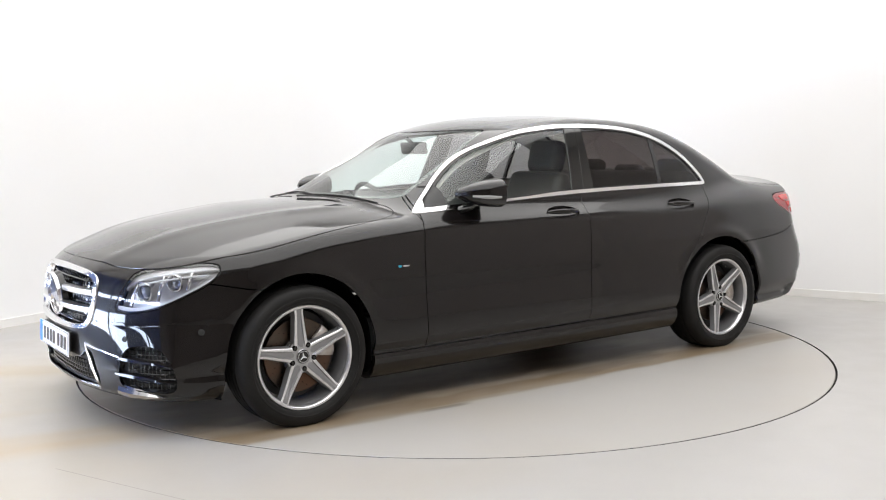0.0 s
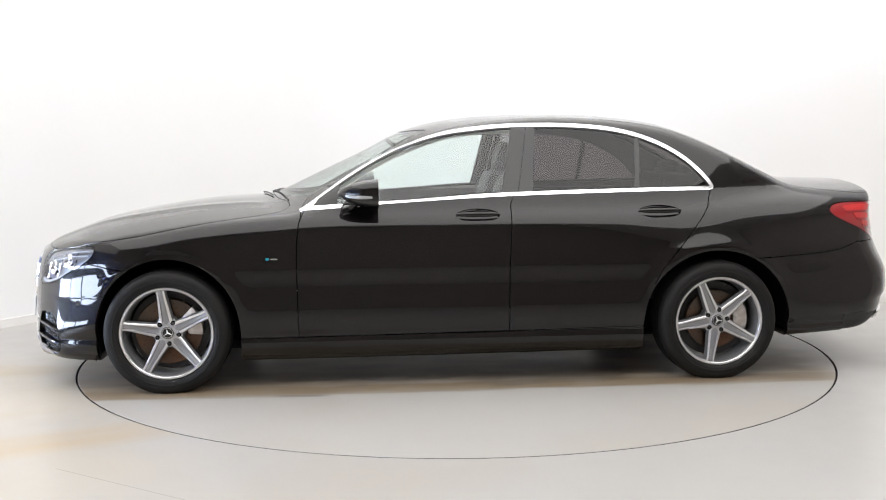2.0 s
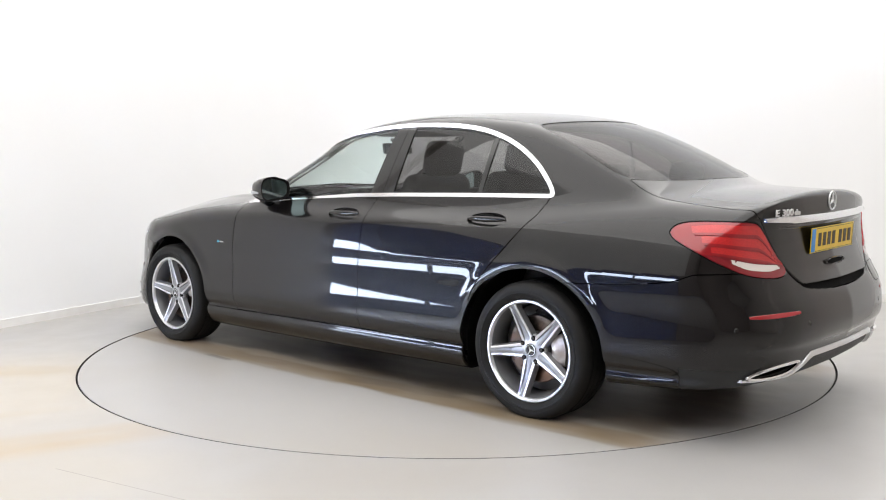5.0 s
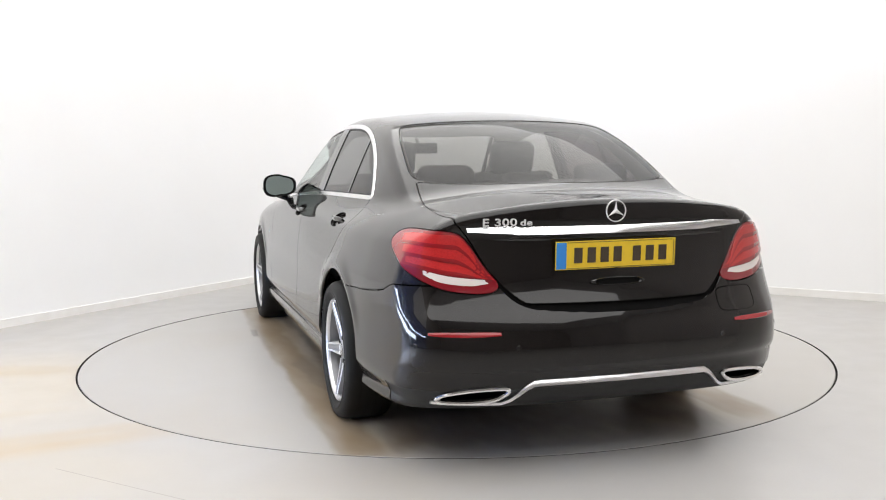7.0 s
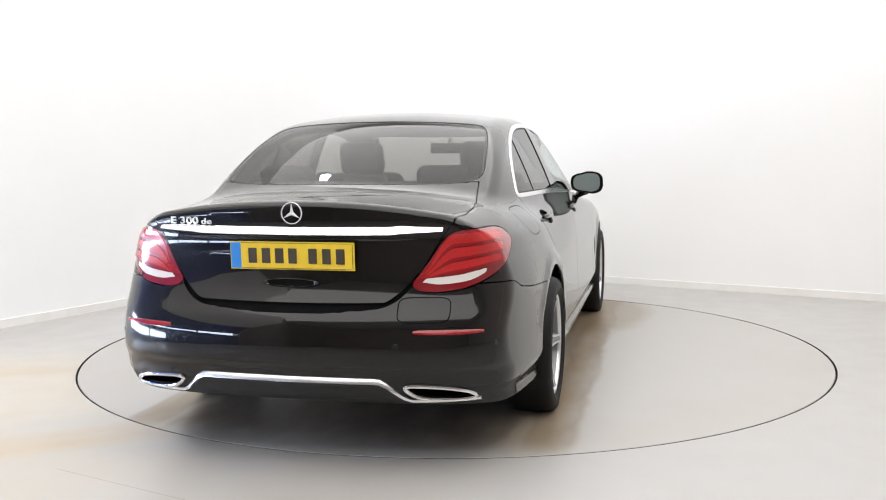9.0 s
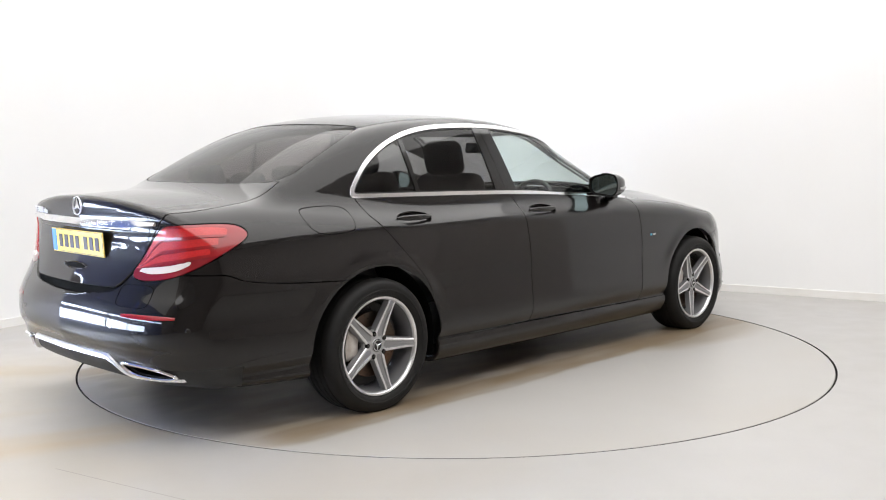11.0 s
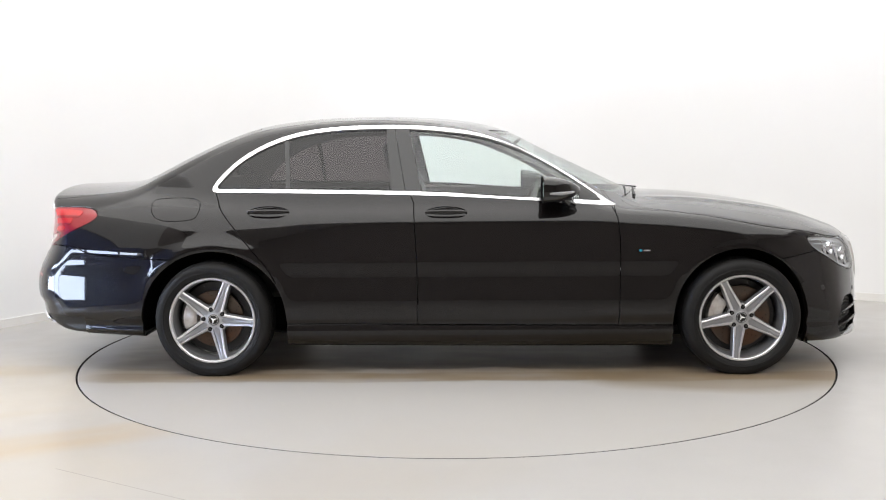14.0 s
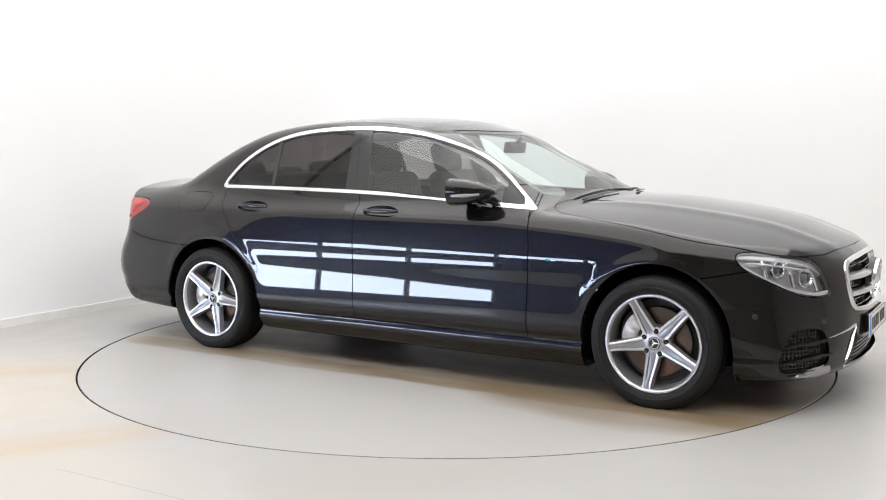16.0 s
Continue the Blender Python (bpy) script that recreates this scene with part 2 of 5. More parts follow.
def lathe(profile, n=64, axis="y", closed=False, a0=0.0, a1=math.tau):
    """Profile of (radius, along) turned round an axis."""
    bm = bmesh.new()
    full = abs(a1 - a0) > math.tau - 1e-6
    cnt = n if full else n + 1
    rings = []
    for i in range(cnt):
        a = a0 + (a1 - a0) * i / n
        c, s = math.cos(a), math.sin(a)
        rings.append([bm.verts.new((r * c, h, r * s) if axis == "y" else (r * c, r * s, h)) for r, h in profile])
    k = len(profile)
    for i in range(n if full else n):
        a, b = rings[i], rings[(i + 1) % cnt]
        for j in range(k if closed else k - 1):
            q = (a[j], b[j], b[(j + 1) % k], a[(j + 1) % k])
            bm.faces.new(q)
    bmesh.ops.remove_doubles(bm, verts=bm.verts, dist=1e-6)
    bmesh.ops.recalc_face_normals(bm, faces=bm.faces)
    return bm


def prism(poly, depth, place, bevel=0.0):
    """A closed outline (u, v) pushed through depth along w, set by the matrix place."""
    bm = bmesh.new()
    lo = [bm.verts.new((u, v, 0)) for u, v in poly]
    hi = [bm.verts.new((u, v, depth)) for u, v in poly]
    n = len(poly)
    bm.faces.new(lo[::-1])
    top = bm.faces.new(hi)
    for i in range(n):
        bm.faces.new((lo[i], lo[(i + 1) % n], hi[(i + 1) % n], hi[i]))
    bmesh.ops.recalc_face_normals(bm, faces=bm.faces)
    if bevel:
        bmesh.ops.bevel(bm, geom=list(top.edges), offset=bevel, segments=2, affect="EDGES", profile=0.5)
    bmesh.ops.transform(bm, matrix=place, verts=bm.verts)
    return bm


def join(a, b):
    """Adds the geometry of b to a."""
    me = bpy.data.meshes.new("tmp")
    b.to_mesh(me)
    b.free()
    a.from_mesh(me)
    bpy.data.meshes.remove(me)
    return a


def tube(points, radius, seg=10, flat=1.0, closed=False):
    """A rod along points; flat squeezes it upright."""
    bm = bmesh.new()
    pts = [Vector(p) for p in points]
    n = len(pts)
    rings = []
    for i, p in enumerate(pts):
        a = pts[(i - 1) % n] if closed or i else p
        b = pts[(i + 1) % n] if closed or i < n - 1 else p
        d = (b - a).normalized()
        up = Vector((0, 0, 1)) if abs(d.z) < 0.9 else Vector((0, 1, 0))
        s = d.cross(up).normalized()
        u = s.cross(d)
        rad = radius[i] if isinstance(radius, (list, tuple)) else radius
        rings.append([bm.verts.new(p + rad * (math.cos(t) * s + flat * math.sin(t) * u)) for t in [math.tau * k / seg for k in range(seg)]])
    for i in range(n if closed else n - 1):
        a, b = rings[i], rings[(i + 1) % n]
        for k in range(seg):
            bm.faces.new((a[k], a[(k + 1) % seg], b[(k + 1) % seg], b[k]))
    if not closed:
        bm.faces.new(rings[0][::-1])
        bm.faces.new(rings[-1])
    bmesh.ops.recalc_face_normals(bm, faces=bm.faces)
    return bm


def chaikin(pts, rounds=3, closed=True):
    pts = [np.array(p, float) for p in pts]
    for _ in range(rounds):
        out = []
        n = len(pts)
        for i in range(n if closed else n - 1):
            a, b = pts[i], pts[(i + 1) % n]
            out += [a * 0.75 + b * 0.25, a * 0.25 + b * 0.75]
        pts = out if closed else [pts[0]] + out + [pts[-1]]
    return np.array(pts)


# ---------------------------------------------------------------- the room
CORNER = Vector((-1.138, 4.422))
WA = Vector((-0.4995, -0.8663))   # along the first wall, away from the corner
WB = Vector((0.8611, -0.5085))      # along the second wall


def room():
    # outline inside: two white walls with a coved corner, then the hall behind the camera
    rad = 1.1
    p0, p1 = CORNER + WA * rad, CORNER + WB * rad
    arc = [p0.lerp(CORNER, t).lerp(CORNER.lerp(p1, t), t) for t in [i / 14 for i in range(15)]]
    far_a, far_b = CORNER + WA * 5.9, CORNER + WB * 8.0
    top = 4.6

    def sheet(name, line, mat, label, z0=0.0, z1=top, thick=0.15):
        bm = bmesh.new()
        n = len(line)
        inner = [[bm.verts.new((p.x, p.y, z)) for p in line] for z in (z0, z1)]
        outp = []
        for i, p in enumerate(line):
            d = (line[min(i + 1, n - 1)] - line[max(i - 1, 0)]).normalized()
            outp.append(p + Vector((-d.y, d.x)) * thick)
        outer = [[bm.verts.new((p.x, p.y, z)) for p in outp] for z in (z0, z1)]
        for i in range(n - 1):
            bm.faces.new((inner[0][i], inner[0][i + 1], inner[1][i + 1], inner[1][i]))
            bm.faces.new((outer[0][i], outer[1][i], outer[1][i + 1], outer[0][i + 1]))
            bm.faces.new((inner[1][i], inner[1][i + 1], outer[1][i + 1], outer[1][i]))
            bm.faces.new((inner[0][i], outer[0][i], outer[0][i + 1], inner[0][i + 1]))
        for i in (0, n - 1):
            bm.faces.new((inner[0][i], inner[1][i], outer[1][i], outer[0][i]))
        bmesh.ops.recalc_face_normals(bm, faces=bm.faces)
        ob = part(name, bm, mat)
        smooth(ob, 30)
        return tagged(ob, label, "wall", kind="structure")

    sheet("wall_north", [far_a] + arc + [far_b], WALL, "plain white painted studio wall with a coved corner")
    base = []
    for p in [far_a] + arc + [far_b]:
        base.append(p)
    bm_line = [p + (Vector((0, 0)) - p).normalized() * 0.016 for p in base]
    sk = sheet("baseboard", bm_line, SKIRT, "low white painted skirting board along the studio wall", 0.0, 0.062, 0.014)
    sk["category"] = "skirting board"
    # hall behind the camera
    back = [far_b, Vector((5.9, -9.6)), Vector((-4.4, -9.6)), far_a]
    sheet("wall_south", [back[0], back[1]], HALL_PALE, "pale grey hall wall beside the studio")
    # the west wall holds a wide sectional door with a row of daylit panes
    x, y0, y1 = back[2].x, -6.3, -0.8
    for name, a, b, z0, z1 in (("wall_west", Vector((x, -9.6)), Vector((x, y0)), 0.0, top), ("wall_west_pier", Vector((x, y1)), far_a, 0.0, top), ("wall_west_head", Vector((x, y0)), Vector((x, y1)), 2.5, top)):
        sheet(name, [a, b], WALL if name == "wall_west_head" else HALL, "hall wall beside and above the wide door", z0, z1)
    bm = bmesh.new()
    box(bm, x - 0.5, (y0 + y1) / 2, 1.3, 0.05, y1 - y0 + 1.4, 3.0)
    tagged(part("backdrop", bm, glow_material("daylight_backdrop", (0.74, 0.84, 1.0), 25.0)), "plain bluish daylight outside the hall door", "backdrop", kind="structure")
    door = new("door_1")
    tagged(door, "closed sectional hall door with daylit panes and translucent blue panels", "door", kind="structure")
    # panes stand open to the daylight at both ends; a narrow row runs on between them
    for z0, z1, a, b in ((0.0, 0.28, y0, y1), (1.00, 2.5, y0, y1), (0.58, 0.86, y0, y1), (0.28, 0.58, y0, -3.8)):
        bm = bmesh.new()
        box(bm, x - 0.05, (a + b) / 2, (z0 + z1) / 2, 0.05, b - a, z1 - z0, 0.006)
        part("door_panel", bm, DOOR_PANEL, door)
    for y in (y0, -5.05, -3.8, -2.75, -1.78, y1):
        bm = bmesh.new()
        box(bm, x - 0.05, y, 0.64, 0.045, 0.05, 0.74, 0.004)
        part("door_stile", bm, DOOR_STILE, door)
    sheet("wall_back", [back[1], back[2]], HALL_MID, "grey hall wall behind the studio floor")
    bm = bmesh.new()
    box(bm, 0.4, -2.6, top + 0.075, 15, 16, 0.15)
    tagged(part("ceiling", bm, CEIL), "white painted studio ceiling", "ceiling", kind="structure")


def floor_and_turntable():
    R = 2.2605
    gap = 0.011
    # the floor, one sheet with a round pit for the turntable
    bm = bmesh.new()
    n = 128
    ring = [bm.verts.new(((R + gap) * math.cos(math.tau * i / n), (R + gap) * math.sin(math.tau * i / n), 0)) for i in range(n)]
    low = [bm.verts.new((v.co.x, v.co.y, -0.06)) for v in ring]
    outer = [bm.verts.new((max(-8, min(8, 12 * math.cos(math.tau * i / n))), max(-11, min(6, 16 * math.sin(math.tau * i / n))), 0)) for i in range(n)]
    for i in range(n):
        j = (i + 1) % n
        bm.faces.new((ring[i], ring[j], outer[j], outer[i]))
        bm.faces.new((low[i], low[j], ring[j], ring[i]))
    bm.faces.new(low)
    bmesh.ops.recalc_face_normals(bm, faces=bm.faces)
    for f in bm.faces:
        f.material_index = 0 if abs(f.normal.z) > 0.5 and f.calc_center_median().z > -0.01 else 1
        if f.material_index == 0 and f.normal.z < 0:
            f.normal_flip()
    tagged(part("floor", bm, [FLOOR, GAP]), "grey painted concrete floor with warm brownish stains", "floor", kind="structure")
    prof = [(0.0, 0.0), (R - 0.004, 0.0), (R, -0.004), (R, -0.05), (0.0, -0.05)]
    ob = new("turntable")
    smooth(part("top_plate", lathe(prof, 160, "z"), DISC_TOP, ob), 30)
    part("edge_ring", lathe([(R + 0.001, -0.001), (R + 0.004, -0.004), (R + 0.004, -0.05), (R + 0.001, -0.05)], 160, "z"), GAP, ob, "dark steel edge ring")
    tagged(ob, "round grey painted turntable disc let flush into the floor", "turntable")
    return ob


room()
turntable = floor_and_turntable()

# ---------------------------------------------------------------- the car's skin
def pchip(xs, ys, n=3000):
    """A dense table of a smooth monotone curve through points; returned as a function."""
    order = np.argsort(xs)
    x, y = np.array(xs, float)[order], np.array(ys, float)[order]
    h, d = np.diff(x), np.diff(y) / np.diff(x)
    m = np.zeros_like(x)
    m[0], m[-1] = d[0], d[-1]
    for i in range(1, len(x) - 1):
        if d[i - 1] * d[i] > 0:
            w1, w2 = 2 * h[i] + h[i - 1], h[i] + 2 * h[i - 1]
            m[i] = (w1 + w2) / (w1 / d[i - 1] + w2 / d[i])
    t = np.linspace(x[0], x[-1], n)
    i = np.clip(np.searchsorted(x, t, "right") - 1, 0, len(x) - 2)
    s = (t - x[i]) / h[i]
    v = (2 * s**3 - 3 * s**2 + 1) * y[i] + (s**3 - 2 * s**2 + s) * h[i] * m[i] + (-2 * s**3 + 3 * s**2) * y[i + 1] + (s**3 - s**2) * h[i] * m[i + 1]
    k = max(3, n // 90)
    pad = np.concatenate([v[0] + (np.arange(-k, 0)) * (v[1] - v[0]), v, v[-1] + np.arange(1, k + 1) * (v[-1] - v[-2])])
    v = np.convolve(pad, np.ones(2 * k + 1) / (2 * k + 1), "valid")
    return lambda q: np.interp(q, t, v)


def table(text):
    pairs = [p.split(":") for p in text.split()]
    return pchip([float(a) for a, _ in pairs], [float(b) for _, b in pairs])


def smax(a, b, k):
    h = np.maximum(k - np.abs(a - b), 0) / k
    return np.maximum(a, b) + h * h * k * 0.25


def smin(a, b, k):
    return -smax(-a, -b, k)


PLAN = table("-2.7:.76 -2.45:.825 -2.2:.872 -1.9:.905 -1.47:.924 -.8:.924 0:.922 1:.920 1.47:.915 1.8:.893 2.0:.862 2.2:.81 2.4:.74")
SIDE = table("0:-.11 .17:-.072 .20:-.054 .235:-.036 .262:-.024 .284:-.023 .30:-.033 .33:-.020 .36:-.006 .39:-.001 .43:-.002 .48:-.005 .52:-.008 .56:-.0102 .59:-.0112 .62:-.0113 .65:-.0112 .70:-.0135 .76:-.019 .82:-.026 .87:-.034 .91:-.045 .94:-.062 .97:-.082 1.03:-.125 1.1:-.175 1.3:-.3")
DECK = table("-2.7:1.07 -2.52:1.078 -2.4:1.080 -2.2:1.088 -2.0:1.10 -1.7:1.09 -1:1.03 .5:1.02 .93:1.020 1.26:1.008 1.58:.970 1.9:.910 2.05:.857 2.2:.798 2.3:.747 2.45:.65")
DROP = table("-2.7:.11 -2.2:.092 -1.6:.075 .5:.06 1.0:.085 1.5:.105 2.0:.115 2.4:.12")
NOSE = table("0:2.06 .14:2.23 .19:2.29 .25:2.313 .36:2.322 .5:2.325 .62:2.312 .72:2.285 .8:2.235 .88:2.17 1.0:2.0 1.2:1.8")
NOSE_SWEEP = table("0:0 .2:.008 .4:.05 .55:.115 .7:.225 .8:.335 .9:.53 1.0:.8")
TAIL = table("0:-2.3 .22:-2.48 .3:-2.552 .36:-2.588 .425:-2.604 .452:-2.622 .5:-2.627 .57:-2.620 .62:-2.603 .68:-2.571 .75:-2.540 .83:-2.519 .93:-2.508 1.0:-2.515 1.06:-2.515 1.2:-2.49")
TAIL_SWEEP = table("0:0 .3:.012 .5:.034 .65:.077 .75:.136 .83:.222 .9:.35 1.0:.6")
BELLY = table("-2.7:.29 -2.5:.272 -2.2:.25 -1.9:.237 -1.2:.195 -1:.185 1:.172 1.9:.18 2.15:.185 2.4:.19")
CENTRE = table("-2.5:.86 -2.2:1.015 -2.05:1.095 -1.9:1.175 -1.7:1.275 -1.5:1.362 -1.3:1.426 -1.1:1.459 -.85:1.478 -.55:1.484 -.25:1.473 0:1.445 .2:1.394 .45:1.272 .7:1.155 .95:1.035 1.1:.96 1.4:.80")
BELT = table("-2.3:.62 -1.9:.695 -1.5:.752 -1:.782 -.4:.795 .3:.80 .75:.80 1.1:.78 1.4:.74")


def skin(p):
    """Signed distance, nearly: negative inside the car's outer skin."""
    x, y, z = p[:, 0], np.abs(p[:, 1]), p[:, 2]
    flare = np.exp(-((np.hypot(x - 1.466, z - 0.335) - 0.395) / 0.04) ** 2) + np.exp(-((np.hypot(x + 1.463, z - 0.335) - 0.415) / 0.04) ** 2)
    side = (y - PLAN(x) - SIDE(z) - 0.009 * flare * np.clip((z - 0.42) / 0.16, 0, 1) ** 2) * 0.95
    # the haunch leans inwards towards the tail
    lean = np.clip((-0.2 - x) / 1.2, 0, 1)
    side = side + 0.15 * np.maximum(z - 0.74, 0) * lean * lean * (3 - 2 * lean)
    r = y / 0.8
    ridge = np.exp(-((y - 0.36 - 0.14 * (2.2 - x) / 1.2) / 0.055) ** 2) * np.clip((x - 0.9) / 0.2, 0, 1)
    top = (z - DECK(x) + DROP(x) * r ** 2.2 - 0.006 * ridge) * 0.95
    nose = x - NOSE(z) + NOSE_SWEEP(y) * (1 - 0.22 * np.clip((0.52 - z) / 0.2, 0, 1))
    nose = nose / np.sqrt(1 + (y * 0.9) ** 2)
    tail = (TAIL(z) + TAIL_SWEEP(y) - x) / np.sqrt(1 + (y * 0.6) ** 2)
    lower = smax(side, top, 0.07)
    lower = smax(lower, nose, 0.06)
    lower = smax(lower, tail, 0.035)
    lower = smax(lower, BELLY(x) - z, 0.05)
    w = np.clip((x + 1.1) / 1.0, 0, 1)
    w = w * w * (3 - 2 * w)
    xe = x + y * y * (0.34 * w - 0.20 * (1 - w))
    crown = 0.042 * (y / 0.6) ** 2
    roof = (z - CENTRE(xe) + crown) * 0.86
    dz = z - 1.0
    wall = (y - BELT(x) + 0.345 * dz + 0.20 * dz * np.abs(dz)) * 0.93
    cabin = smax(smax(roof, wall, 0.062), 0.90 - z, 0.02)
    return smin(lower, cabin, 0.045)


def gradient(p, e=1e-4):
    g = np.empty_like(p)
    for i in range(3):
        d = np.zeros(3)
        d[i] = e
        g[:, i] = (skin(p + d) - skin(p - d)) / (2 * e)
    return g


def project(p, level=0.0, rounds=3):
    for _ in range(rounds):
        g = gradient(p)
        p = p - g * ((skin(p) - level) / np.maximum((g * g).sum(1), 1e-6))[:, None]
    return p


def unit_normals(p):
    g = gradient(p)
    return g / np.maximum(np.linalg.norm(g, axis=1), 1e-9)[:, None]


def surface_net(level, step, lo, hi):
    """Triangles of the skin at a level on a regular grid, projected onto it."""
    ax = [np.arange(lo[i], hi[i] + step, step) for i in range(3)]
    ny = len(ax[1])
    ax[1] = (np.arange(ny) - (ny - 1) / 2) * step
    n = [len(a) for a in ax]
    vals = np.empty(n, np.float32)
    for i, xv in enumerate(ax[0]):
        yy, zz = np.meshgrid(ax[1], ax[2], indexing="ij")
        vals[i] = (skin(np.stack([np.full(yy.size, xv), yy.ravel(), zz.ravel()], 1)) - level).reshape(yy.shape)
    s = vals < 0
    cells = np.zeros([k - 1 for k in n], int)
    for a in (0, 1):
        for b in (0, 1):
            for c in (0, 1):
                cells += s[a:n[0] - 1 + a, b:n[1] - 1 + b, c:n[2] - 1 + c]
    active = (cells > 0) & (cells < 8)
    idx = np.full(active.shape, -1)
    idx[active] = np.arange(active.sum())
    cc = np.argwhere(active)
    V = np.stack([ax[i][cc[:, i]] + step / 2 for i in range(3)], 1)
    quads = []
    for d in range(3):
        u, v = (d + 1) % 3, (d + 2) % 3
        sl0, sl1 = [slice(1, -1)] * 3, [slice(1, -1)] * 3
        sl0[d], sl1[d] = slice(0, n[d] - 1), slice(1, n[d])
        a, b = s[tuple(sl0)], s[tuple(sl1)]
        for sign in (True, False):
            e = np.argwhere((a != b) & (a == sign))
            if not len(e):
                continue
            off = np.ones(3, int)
            off[d] = 0
            e = e + off
            corner = []
            for du, dv in ((-1, -1), (0, -1), (0, 0), (-1, 0)):
                q = e.copy()
                q[:, u] += du
                q[:, v] += dv
                corner.append(idx[q[:, 0], q[:, 1], q[:, 2]])
            q = np.stack(corner, 1)
            quads.append(q if sign else q[:, ::-1])
    Q = np.concatenate(quads)
    V = project(V, level, 6)
    # even the spacing out along the skin
    for _ in range(3):
        acc, cnt = np.zeros_like(V), np.zeros(len(V))
        for k in range(4):
            np.add.at(acc, Q[:, k], V[Q[:, (k + 1) % 4]])
            np.add.at(cnt, Q[:, k], 1)
        mean = acc / np.maximum(cnt, 1)[:, None]
        V = project(V + 0.5 * (mean - V), level, 2)
    T = np.concatenate([Q[:, [0, 1, 2]], Q[:, [0, 2, 3]]])
    return V, T


def cut(mesh, fn):
    """Splits triangles at fn = 0; returns the part where fn < 0 and the part where fn > 0."""
    V, T = mesh
    if not len(T):
        return mesh, mesh
    f = fn(V)
    f = np.where(np.abs(f) < 1e-6, 1e-6, f)
    neg = f < 0
    k = neg[T].sum(1)
    inside, outside, mixed = T[k == 3], T[k == 0], T[(k == 1) | (k == 2)]
    if len(mixed):
        one = neg[mixed].sum(1) == 1
        # turn each so that its odd corner comes first
        odd = np.where(one[:, None], neg[mixed], ~neg[mixed]).argmax(1)
        M = np.stack([mixed[np.arange(len(mixed)), (odd + j) % 3] for j in range(3)], 1)
        ea, eb = np.sort(M[:, [0, 1]], 1), np.sort(M[:, [0, 2]], 1)
        uniq, inv = np.unique(np.concatenate([ea, eb]), axis=0, return_inverse=True)
        inv = inv.ravel()
        t = f[uniq[:, 0]] / (f[uniq[:, 0]] - f[uniq[:, 1]])
        P = V[uniq[:, 0]] + (V[uniq[:, 1]] - V[uniq[:, 0]]) * t[:, None]
        ia, ib = inv[:len(M)] + len(V), inv[len(M):] + len(V)
        tip = np.stack([M[:, 0], ia, ib], 1)
        rest = np.concatenate([np.stack([ia, M[:, 1], M[:, 2]], 1), np.stack([ia, M[:, 2], ib], 1)])
        two = np.concatenate([one, one])
        inside = np.concatenate([inside, tip[one], rest[~two]])
        outside = np.concatenate([outside, tip[~one], rest[two]])
        V = np.concatenate([V, P])

    def tidy(T):
        used, inv = np.unique(T, return_inverse=True)
        return V[used], inv.reshape(-1, 3)

    return tidy(inside), tidy(outside)


def poly_field(poly, uv, guard=None):
    """Signed distance to a closed outline in the plane that uv gives (negative inside); guard limits it in space."""
    poly = np.array(poly, float)

    def fn(P):
        q = uv(P)
        d2 = np.full(len(q), 1e9)
        odd = np.zeros(len(q), bool)
        n = len(poly)
        for i in range(n):
            a, b = poly[i], poly[(i + 1) % n]
            e = b - a
            w = q - a
            t = np.clip((w @ e) / max(e @ e, 1e-12), 0, 1)
            r = w - t[:, None] * e
            d2 = np.minimum(d2, (r * r).sum(1))
            c = (a[1] > q[:, 1]) != (b[1] > q[:, 1])
            if abs(e[1]) > 1e-12:
                odd ^= c & (q[:, 0] < e[0] * (q[:, 1] - a[1]) / e[1] + a[0])
        d = np.sqrt(d2)
        d = np.where(odd, -d, d)
        if guard is not None:
            d = np.where(guard(P), d, np.maximum(np.abs(d), 0.05))
        return d

    return fn


def shifted(fn, by):
    return lambda P: fn(P) + by


def panel(name, mesh, mat, parent, inset=0.0, flange=0.012, label="", lift=0.0, reproject=True):
    """One sheet of the skin as an object, with its edge turned inwards."""
    V, T = mesh
    if reproject:
        V = project(V, 0.0, 2)
    N = unit_normals(V)
    V = V + N * (lift - inset)
    verts, normals, faces = [V], [N], [T]
    if flange:
        E = np.concatenate([T[:, [0, 1]], T[:, [1, 2]], T[:, [2, 0]]])
        S = np.sort(E, 1)
        _, first, cnt = np.unique(S, axis=0, return_index=True, return_counts=True)
        B = E[first[cnt == 1]]
        if len(B):
            pa, pb, na, nb = V[B[:, 0]], V[B[:, 1]], N[B[:, 0]], N[B[:, 1]]
            out = np.cross(pb - pa, na)
            out /= np.maximum(np.linalg.norm(out, axis=1), 1e-9)[:, None]
            k, m = len(V), len(B)
            verts += [pa, pb, pa - na * flange, pb - nb * flange]
            normals += [(out + na) * 0.707, (out + nb) * 0.707, out, out]
            i = np.arange(m)
            faces += [np.stack([k + i + m, k + i, k + i + 2 * m], 1), np.stack([k + i + m, k + i + 2 * m, k + i + 3 * m], 1)]
    V, N, T = np.concatenate(verts), np.concatenate(normals), np.concatenate(faces)
    me = bpy.data.meshes.new(name)
    me.from_pydata(V.tolist(), [], T.tolist())
    me.polygons.foreach_set("use_smooth", [True] * len(me.polygons))
    me.normals_split_custom_set_from_vertices(N.tolist())
    me.materials.append(mat)
    ob = new(name, me)
    ob.parent = parent
    if label:
        ob["label"] = label
    return ob


